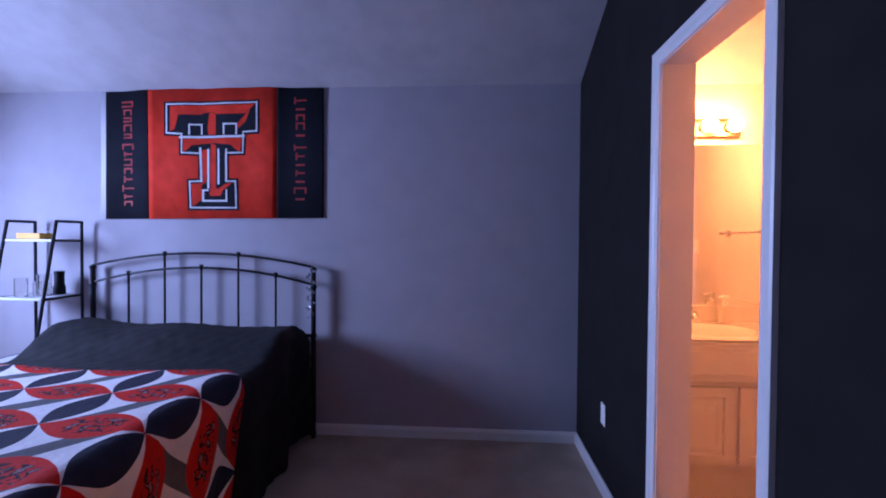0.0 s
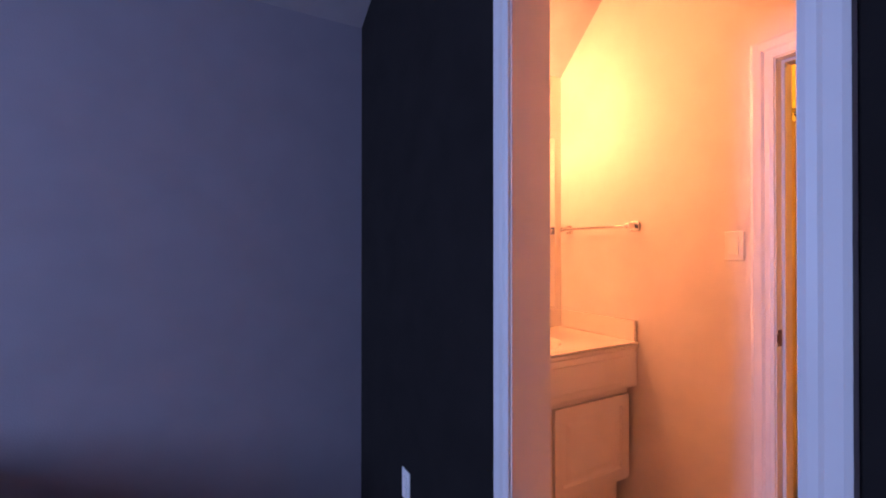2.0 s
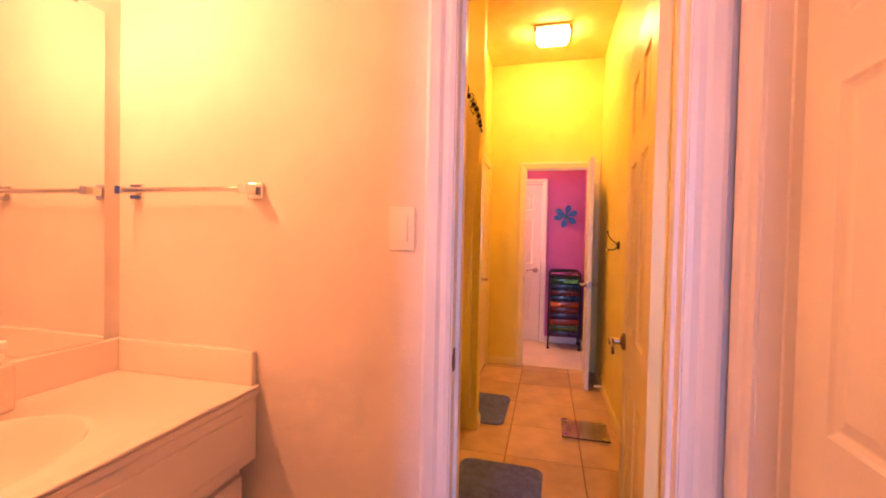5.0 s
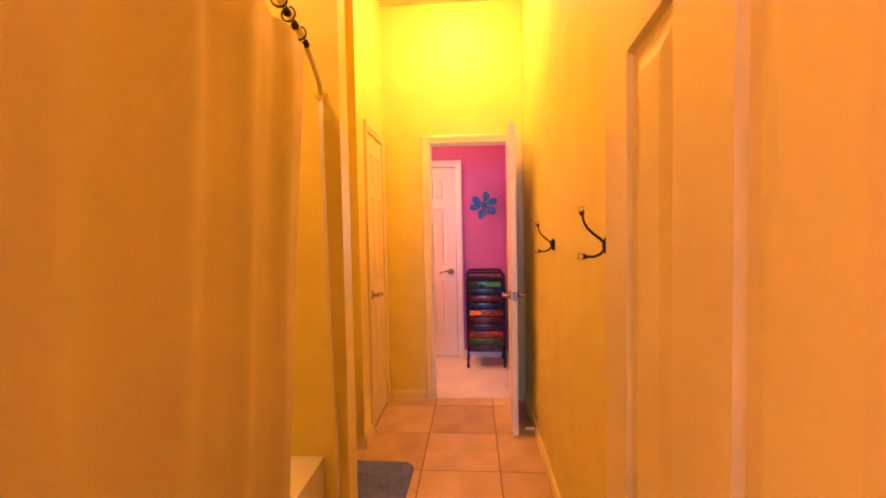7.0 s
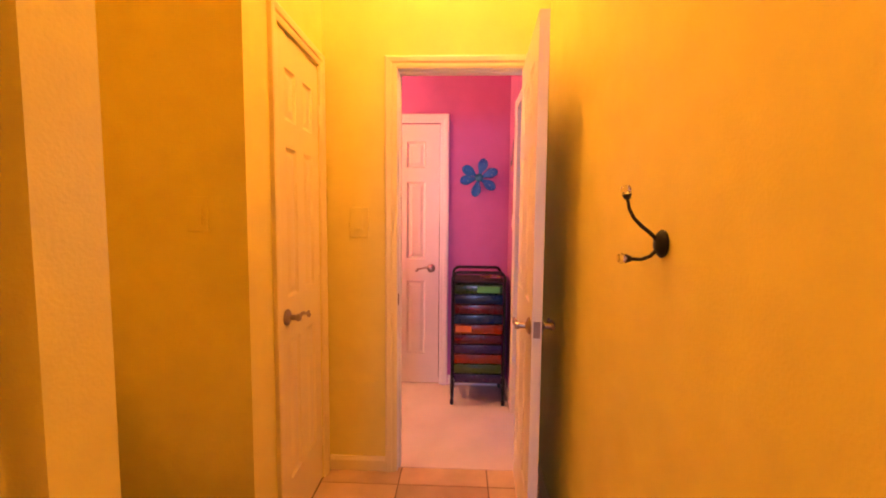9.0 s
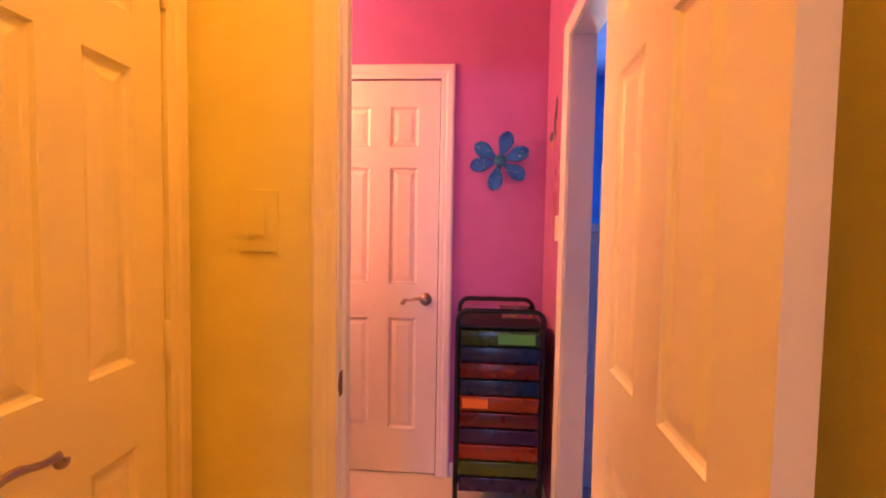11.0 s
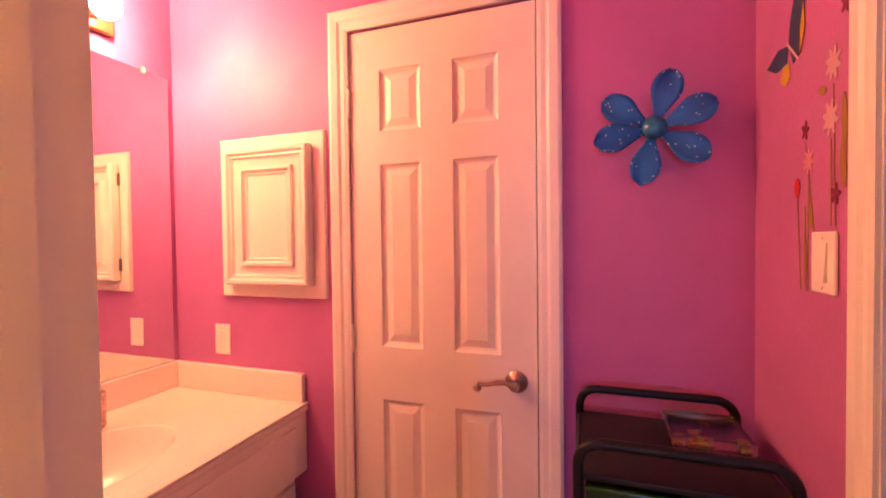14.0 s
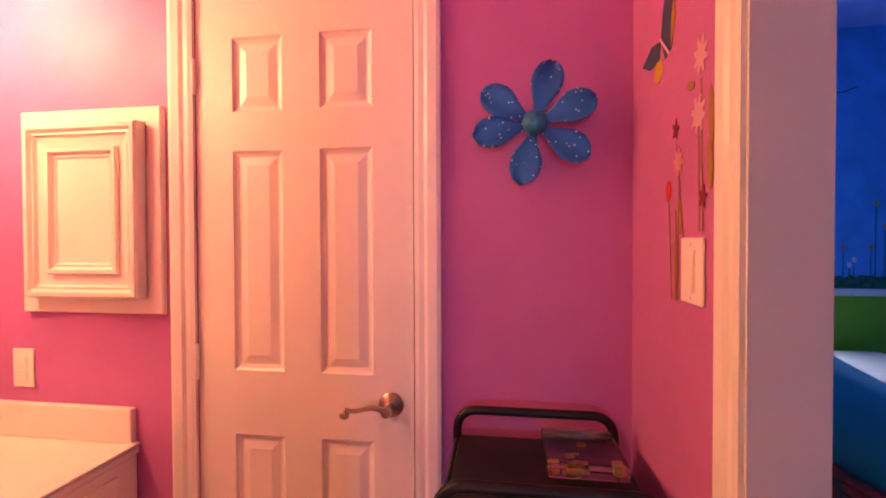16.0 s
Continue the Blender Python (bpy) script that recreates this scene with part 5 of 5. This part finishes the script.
for x0, z0, x1, z1, w in ((6.780, 1.42, 6.765, 1.24, 0.0022), (6.736, 1.46, 6.738, 1.24, 0.002), (6.662, 1.51, 6.66, 1.36, 0.0022), (6.749, 1.52, 6.715, 1.35, 0.0015), (6.655, 1.60, 6.648, 1.36, 0.002), (6.75, 1.40, 6.745, 1.24, 0.003)):
    sticker("stalk", [(x0 - 0.6 * w, z0), (x0 + 0.6 * w, z0), (x1 + 0.6 * w, z1), (x1 - 0.6 * w, z1)], S_GREEN, 0.001, fs)
for cx, cz, a, b in ((6.690, 1.600, 0.016, 0.009), (6.622, 1.53, 0.010, 0.05), (6.625, 1.46, 0.012, 0.04), (6.728, 1.385, 0.008, 0.030), (6.748, 1.30, 0.007, 0.05)):
    sticker("leaf", blob(cx, cz, a, b, 2, 0.25, 20, 1.0), S_GREEN, 0.0012, fs)

# drawer cart
CARTX0, CARTX1, CARTY0, CARTY1 = 6.63, 6.945, 2.605, 2.965
cart = thing("drawer_cart", pose(0, 0, 0), "tall black wheeled cart with ten coloured plastic drawers", "storage cart")


def hoop(x, top):
    r = 0.045
    pts = [(x, CARTY0, 0.075), (x, CARTY0, top - r)]
    for k in range(1, 7):
        a = math.pi / 2 * k / 6
        pts.append((x, CARTY0 + r - r * math.cos(a), top - r + r * math.sin(a)))
    for k in range(0, 7):
        a = math.pi / 2 * k / 6
        pts.append((x, CARTY1 - r + r * math.sin(a), top - r + r * math.cos(a)))
    pts.append((x, CARTY1, 0.075))
    return pts


for x in (CARTX0, CARTX1):
    bm = bmesh.new()
    tube(bm, hoop(x, 0.945), 0.0105, 10)
    part("frame_hoop", bm, IRON, cart, "black bent tube", smooth=True)
for y in (CARTY0, CARTY1):
    for z in (0.13, 0.50, 0.875):
        bm = bmesh.new()
        tube(bm, [(CARTX0, y, z), (CARTX1, y, z)], 0.006, 8)
        part("side_rail", bm, IRON, cart, smooth=True)
bm = bmesh.new()
rbox(bm, (CARTX0 - 0.004, CARTY0 + 0.006, 0.870), (CARTX1 + 0.004, CARTY1 - 0.006, 0.884), 0.004)
part("top_tray", bm, mat("black_plastic", (0.008, 0.008, 0.009), 0.5, spec=0.3), cart, "glossy black top tray", smooth=True)
for x in (CARTX0 + 0.004, CARTX1):
    for y in (CARTY0, CARTY1):
        bm = bmesh.new()
        tube(bm, [(x, y, 0.076), (x, y, 0.045)], 0.008, 8)
        lathe(bm, [(0, -0.012), (0.016, -0.012), (0.021, -0.006), (0.021, 0.006), (0.016, 0.012), (0, 0.012)], 14, Matrix.Translation((x, y, 0.0215)) @ Matrix.Rotation(math.pi / 2, 4, "X"))
        part("castor", bm, IRON, cart, smooth=True)
DC = [("green", (0.05, 0.16, 0.02)), ("blue", (0.006, 0.035, 0.16)), ("red", (0.30, 0.012, 0.006)), ("navy", (0.006, 0.04, 0.15)), ("orange", (0.75, 0.10, 0.004)), ("dark_red", (0.26, 0.012, 0.008)), ("purple", (0.06, 0.012, 0.14)), ("bright_orange", (0.70, 0.08, 0.004)), ("lime", (0.13, 0.24, 0.01)), ("violet", (0.05, 0.02, 0.12))]
for k, (nm, col) in enumerate(DC):
    zt = 0.862 - 0.0705 * k
    m_ = mat(nm + "_drawer_plastic", tuple(0.42 * c for c in col), 0.28, var=0.15, scale=14, coat=0.1)
    bm = bmesh.new()
    y0, y1, x0, x1, zb = CARTY0 + 0.014, CARTY1 - 0.014, CARTX0 - 0.002, CARTX1 - 0.012, zt - 0.0655
    box(bm, (x0 + 0.004, y0 + 0.004, zb), (x1, y1 - 0.004, zb + 0.003))
    rbox(bm, (x0, y0, zb), (x0 + 0.004, y1, zt - 0.004), 0.0018)
    box(bm, (x0 + 0.004, y0, zb), (x1, y0 + 0.003, zt - 0.004))
    box(bm, (x0 + 0.004, y1 - 0.003, zb), (x1, y1, zt - 0.004))
    box(bm, (x1 - 0.003, y0 + 0.003, zb), (x1, y1 - 0.003, zt - 0.004))
    rbox(bm, (x0 - 0.009, y0 - 0.002, zt - 0.008), (x0 + 0.004, y1 + 0.002, zt), 0.003)
    dr = part("drawer", bm, m_, cart, nm.replace("_", " ") + " plastic drawer", smooth=True)
    if k in (0, 4):
        bm = bmesh.new()
        if k == 0:
            rbox(bm, (x0 - 0.0035, y0 + 0.02, zb + 0.008), (x0 - 0.0005, y0 + 0.175, zt - 0.012), 0.001)
        else:
            rbox(bm, (x0 - 0.0035, y1 - 0.12, zb + 0.012), (x0 - 0.0005, y1 - 0.01, zt - 0.010), 0.001)
        part("card", bm, mat("bright_card_%s" % nm, (0.10, 0.42, 0.06) if k == 0 else (0.95, 0.24, 0.02), 0.4), dr, "bright card seen through the drawer front")
bm = bmesh.new()
rbox(bm, (CARTX0 + 0.15, CARTY0 + 0.010, 0.8845), (CARTX0 + 0.305, CARTY0 + 0.165, 0.916), 0.004)
part("plastic_box", bm, GLASS, None, "clear plastic box on top of the black cart", category="box")
bm = bmesh.new()
random.seed(3)
for i in range(9):
    x, y = CARTX0 + 0.163 + random.random() ** 2 * 0.12, CARTY0 + 0.025 + random.random() * 0.125
    s = 0.006 + random.random() * 0.005
    rbox(bm, (x - s, y - s, 0.890), (x + s, y + s, 0.890 + s * 1.2), 0.003, 1)
part("toy_pieces", bm, mat("orange_red_toys", (0.40, 0.09, 0.02), 0.4, var=0.4, scale=40, hue=(0.3, 0.35, 0.1)), None, "orange and red bits inside the clear box", category="toys", kind="stuff")

# ---- blue bedroom ----
WY0, WY1, WZ0, WSP = 0.80, 1.56, 0.55, 1.93
win = thing("window_blue", pose(0, 0, 0), "white arched window with a sunburst fan and bright daylight behind", "window")
bm = bmesh.new()


def arch_outline(y0, y1, z0, sp, n=20):
    c, r = (y0 + y1) / 2, (y1 - y0) / 2
    return [(y0, z0)] + [(c - r * math.cos(math.pi * i / n), sp + r * math.sin(math.pi * i / n)) for i in range(n + 1)] + [(y1, z0)]


def arch_frame(bm, x0, x1, o, i):
    a = [[bm.verts.new((x, y, z)) for y, z in o] for x in (x0, x1)]
    b = [[bm.verts.new((x, y, z)) for y, z in i] for x in (x0, x1)]
    n = len(o)
    for k in range(n):
        j = (k + 1) % n
        bm.faces.new((a[0][k], a[0][j], b[0][j], b[0][k]))
        bm.faces.new((a[1][k], b[1][k], b[1][j], a[1][j]))
        bm.faces.new((a[0][k], a[1][k], a[1][j], a[0][j]))
        bm.faces.new((b[0][k], b[0][j], b[1][j], b[1][k]))


OUT, INN = arch_outline(WY0, WY1, WZ0, WSP), arch_outline(WY0 + 0.075, WY1 - 0.075, WZ0 + 0.05, WSP)
arch_frame(bm, BX - 0.03, BX + 0.02, OUT, INN)
part("window_casing", bm, WHITE, win)
for z, h_ in ((WSP - 0.06, 0.075), (1.235, 0.05)):
    bm = bmesh.new()
    rbox(bm, (BX - 0.012, WY0 + 0.075, z), (BX + 0.02, WY1 - 0.075, z + h_), 0.003)
    part("rail", bm, WHITE, win)
for y in (WY0 + 0.076, WY1 - 0.105, (WY0 + WY1) / 2 - 0.02):
    bm = bmesh.new()
    rbox(bm, (BX - 0.010, y, WZ0 + 0.05), (BX + 0.018, y + 0.035, WSP - 0.06), 0.003)
    part("stile", bm, WHITE, win)
for k in range(10):
    a0 = math.pi * (k + 0.12) / 10
    a1 = math.pi * (k + 0.70) / 10
    c = (WY0 + WY1) / 2
    bm = bmesh.new()
    pts = [(c - r * math.cos(a), WSP + 0.018 + r * math.sin(a)) for r, a in ((0.05, a0), (0.285, a0), (0.285, a1), (0.05, a1))]
    v0 = [bm.verts.new((BX - 0.006 + (0.012 if i in (2, 3) else 0), y, z)) for i, (y, z) in enumerate(pts)]
    v1 = [bm.verts.new((BX + 0.004 + (0.012 if i in (2, 3) else 0), y, z)) for i, (y, z) in enumerate(pts)]
    bm.faces.new(v0)
    bm.faces.new(v1[::-1])
    for i in range(4):
        bm.faces.new((v0[i], v1[i], v1[(i + 1) % 4], v0[(i + 1) % 4]))
    part("fan_blade", bm, WHITE, win)
bm = bmesh.new()
box(bm, (BX + 0.10, -0.6, 0.2), (BX + 0.102, 2.6, 3.0))
part("backdrop", bm, SKYGLOW, None, kind="structure")

GREENW = mat("green_wall_paint", (0.22, 0.44, 0.012), 0.6, bump=0.3)
bm = bmesh.new()
for a, b in ((-1.39, WY0), (WY1, 2.42)):
    box(bm, (BX - 0.004, a, 0.0), (BX - 0.001, b, 0.95))
part("wall_green_lower", bm, GREENW, kind="structure")
bm = bmesh.new()
for a, b in ((-1.39, WY0), (WY1, 2.42)):
    rbox(bm, (BX - 0.022, a, 0.945), (BX - 0.0005, b, 0.998), 0.005)
part("trim_chair_rail", bm, WHITE, kind="structure")
MEADOW = mat("painted_meadow", (0.015, 0.13, 0.07), 0.6, var=0.3, scale=30)
bm = bmesh.new()
for a, b in ((-1.39, WY0), (WY1, 2.42)):
    n = 60
    lo = [bm.verts.new((BX - 0.004, a + (b - a) * i / n, 0.999)) for i in range(n + 1)]
    hi = [bm.verts.new((BX - 0.004, a + (b - a) * i / n, 1.085 + 0.018 * noise.noise(Vector((i * 0.9, a, 0))) + 0.008 * (i % 2))) for i in range(n + 1)]
    for i in range(n):
        bm.faces.new((lo[i], lo[i + 1], hi[i + 1], hi[i]))
part("painted_grass", bm, MEADOW, None, "painted green meadow strip along the blue wall", category="mural")
mural = thing("mural_flowers", pose(0, 0, 0), "small flowers and birds painted on the blue wall", "mural")
M_OR = mat("mural_orange", (0.40, 0.14, 0.10), 0.6)
M_YE = mat("mural_yellow", (0.35, 0.30, 0.04), 0.6)
M_WH = mat("mural_white", (0.55, 0.60, 0.75), 0.6)
random.seed(21)
for i, (y, z, m_) in enumerate([(0.66, 1.62, M_OR), (0.60, 1.66, M_OR), (0.64, 1.55, M_OR), (0.65, 1.47, M_OR), (0.58, 1.42, M_OR), (0.37, 1.30, M_OR), (0.30, 1.21, M_WH), (0.33, 1.17, M_WH), (0.16, 1.62, M_YE), (0.19, 1.30, M_YE), (0.0, 1.75, M_YE), (-0.05, 1.45, M_YE), (-0.12, 1.25, M_OR), (0.10, 1.45, M_YE), (-0.2, 1.6, M_YE), (-0.3, 1.35, M_YE), (-0.45, 1.5, M_YE), (0.52, 1.13, M_OR)]):
    bm = bmesh.new()
    f = bm.faces.new([bm.verts.new((BX - 0.003, y + (p - y) * 1.0, q)) for p, q in blob(y, z, 0.020, 0.024, 5, 0.4, 20, i)])
    part("painted_bloom", bm, m_, mural)
    bm = bmesh.new()
    bm.faces.new([bm.verts.new((BX - 0.002, p, q)) for p, q in ((y - 0.003, z - 0.02), (y + 0.003, z - 0.02), (y + 0.006, 1.08), (y - 0.001, 1.08))])
    part("painted_stalk", bm, MEADOW, mural)
for y, z in ((0.55, 2.47), (0.38, 2.43)):
    bm = bmesh.new()
    tube(bm, [(BX - 0.001, y + 0.09, z - 0.03), (BX - 0.001, y + 0.05, z + 0.005), (BX - 0.001, y, z), (BX - 0.001, y - 0.04, z + 0.02), (BX - 0.001, y - 0.09, z + 0.035)], 0.0045, 6)
    part("painted_bird", bm, S_DARK, mural)


def heap(name, m, a, b, c, material, label, cat, seed, rough_=0.12, power=2.4):
    """A soft cushion or crumpled cloth."""
    bm = bmesh.new()
    bmesh.ops.create_icosphere(bm, subdivisions=5, radius=1)
    for v in bm.verts:
        p = v.co.copy()
        k = (abs(p.x) ** power + abs(p.y) ** power + abs(p.z) ** power) ** (-1 / power)
        d = 1 + rough_ * noise.noise(p * 2.6 + Vector((seed, 0, 0))) + rough_ * 0.35 * noise.noise(p * 8 + Vector((0, seed, 0)))
        v.co = Vector((p.x * a * k * d, p.y * b * k * d, p.z * c * k * d))
    return part(name, bm, material, None, label, smooth=True, category=cat, at=m)


TEAL = mat("teal_plush", (0.010, 0.30, 0.46), 0.9, var=0.15, scale=4, bump=0.6, bscale=350)
REDCLOTH = mat("red_dark_print_cloth", (0.55, 0.03, 0.03), 0.85, var=0.4, scale=22, hue=(0.05, 0.05, 0.04), bump=0.5)
GREYCLOTH = mat("grey_cloth", (0.34, 0.28, 0.27), 0.9, var=0.15, scale=12, bump=0.5)
DOTS = bpy.data.materials.new("dotted_cloth")
DOTS.use_nodes = True
_dt = DOTS.node_tree
_vx = _dt.nodes.new("ShaderNodeTexVoronoi")
_vx.inputs["Scale"].default_value = 34
_vx.inputs["Randomness"].default_value = 0.15
_dc = _dt.nodes.new("ShaderNodeTexCoord")
_dt.links.new(_dc.outputs["Object"], _vx.inputs["Vector"])
_dl = _dt.nodes.new("ShaderNodeMath")
_dl.operation = "LESS_THAN"
_dl.inputs[1].default_value = 0.32
_dt.links.new(_vx.outputs["Distance"], _dl.inputs[0])
_dm = _dt.nodes.new("ShaderNodeMix")
_dm.data_type = "RGBA"
_dm.inputs[6].default_value = (0.78, 0.70, 0.68, 1)
_dm.inputs[7].default_value = (0.02, 0.012, 0.012, 1)
_dt.links.new(_dl.outputs[0], _dm.inputs[0])
_dt.links.new(_dm.outputs[2], _dt.nodes["Principled BSDF"].inputs["Base Color"])
_dt.nodes["Principled BSDF"].inputs["Roughness"].default_value = 0.9

bm = bmesh.new()
rbox(bm, (7.00, 1.42, 0.03), (7.82, 2.20, 0.27), 0.02, 3)
base_ = part("low_ottoman", bm, mat("off_white_vinyl", (0.62, 0.58, 0.56), 0.6, var=0.1, scale=5), None, "low off-white padded base under the heap of blankets", smooth=True, category="ottoman")
bm = bmesh.new()
for x in (7.06, 7.76):
    for y in (1.48, 2.14):
        lathe(bm, [(0, 0), (0.025, 0), (0.03, 0.031), (0, 0.032)], 12, Matrix.Translation((x, y, 0)))
part("feet", bm, IRON, base_, "short dark feet")
heap("dotted_blanket", pose(7.38, 1.86, 0.40), 0.45, 0.44, 0.17, DOTS, "white blanket with dark dots folded on the low base", "blanket", 1.0, 0.06)
heap("grey_blanket", pose(7.22, 1.64, 0.50, 14, 0, 0), 0.44, 0.30, 0.13, GREYCLOTH, "crumpled grey cloth in the heap of blankets", "blanket", 2.0, 0.16)
heap("printed_blanket", pose(7.36, 1.95, 0.66, 32, 0, 0), 0.42, 0.42, 0.10, REDCLOTH, "red and dark printed cloth under the teal cushion", "blanket", 5.0, 0.14)
heap("floor_cushion", pose(7.40, 1.91, 0.825, 30, 0, 0), 0.42, 0.50, 0.165, TEAL, "big teal plush cushion lying on the heap of blankets", "cushion", 9.0, 0.03, 2.3)
bm = bmesh.new()
rbox(bm, (8.55, 0.2, 0.30), (9.3, 1.35, 0.57), 0.04, 3)
part("low_bed", bm, mat("white_bedding", (0.42, 0.41, 0.46), 0.9, bump=0.6, bscale=60), None, "low bed with rumpled white bedding by the green wall", smooth=True, category="bed")
bm = bmesh.new()
for x in (8.6, 9.25):
    for y in (0.25, 1.3):
        box(bm, (x - 0.03, y - 0.03, 0.0), (x + 0.03, y + 0.03, 0.302))
part("bed_leg_frame", bm, WHITE, None, "white legs under the low bed", category="bed")

case = thing("bookcase", pose(0, 0, 0), "white wooden bookcase with a moulded top against the blue wall", "bookcase")
for nm, a, b in (("case_side", (6.96, 2.25, 0.001), (7.56, 2.275, 1.285)), ("case_back", (6.96, 2.276, 0.001), (6.985, 2.428, 1.285)), ("top_board", (6.93, 2.225, 1.286), (7.59, 2.429, 1.325))):
    bm = bmesh.new()
    rbox(bm, a, b, 0.004)
    part(nm, bm, WHITE, case)

# ---- floor tiles ----
TS, GAP = 0.445, 0.006
random.seed(17)
floor_ob = bpy.data.objects["floor_bath"]
tile_mesh = {}


def tile(x0, x1, y0, y1):
    key = (round(x1 - x0, 3), round(y1 - y0, 3))
    if key not in tile_mesh:
        bm = bmesh.new()
        w, d = key[0] / 2, key[1] / 2
        rings = []
        for e, z in ((0, -0.004), (0, -0.001), (0.003, 0.0)):
            rings.append([bm.verts.new(p) for p in ((-w + e, -d + e, z), (w - e, -d + e, z), (w - e, d - e, z), (-w + e, d - e, z))])
        for p, q in zip(rings, rings[1:]):
            for i in range(4):
                bm.faces.new((p[i], p[(i + 1) % 4], q[(i + 1) % 4], q[i]))
        bm.faces.new(rings[-1])
        me = bpy.data.meshes.new("tile")
        bm.to_mesh(me)
        bm.free()
        me.materials.append(TILE)
        tile_mesh[key] = me
    ob = new("tile", tile_mesh[key])
    ob.location = ((x0 + x1) / 2, (y0 + y1) / 2, 0)
    ob.parent = floor_ob


def tiled(xa, xb, ya, yb):
    """Tiles of the one grid, cut to a rectangle of floor."""
    i0, i1 = math.floor((xa - 5.285) / TS), math.ceil((xb - 5.285) / TS)
    j0, j1 = math.floor((ya - 3.212) / TS), math.ceil((yb - 3.212) / TS)
    for i in range(i0, i1):
        for j in range(j0, j1):
            x0, x1 = max(xa, 5.285 + i * TS + GAP / 2), min(xb, 5.285 + (i + 1) * TS - GAP / 2)
            y0, y1 = max(ya, 3.212 + j * TS + GAP / 2), min(yb, 3.212 + (j + 1) * TS - GAP / 2)
            if x1 - x0 > 0.02 and y1 - y0 > 0.02:
                tile(x0, x1, y0, y1)


tiled(BE + 0.07, V1E + 0.06, V1S + 0.001, V1N - 0.02)
tiled(V1E + 0.062, D3 + 0.028, YS + 0.001, 3.598)
tiled(4.371, 5.069, 3.60, 4.279)
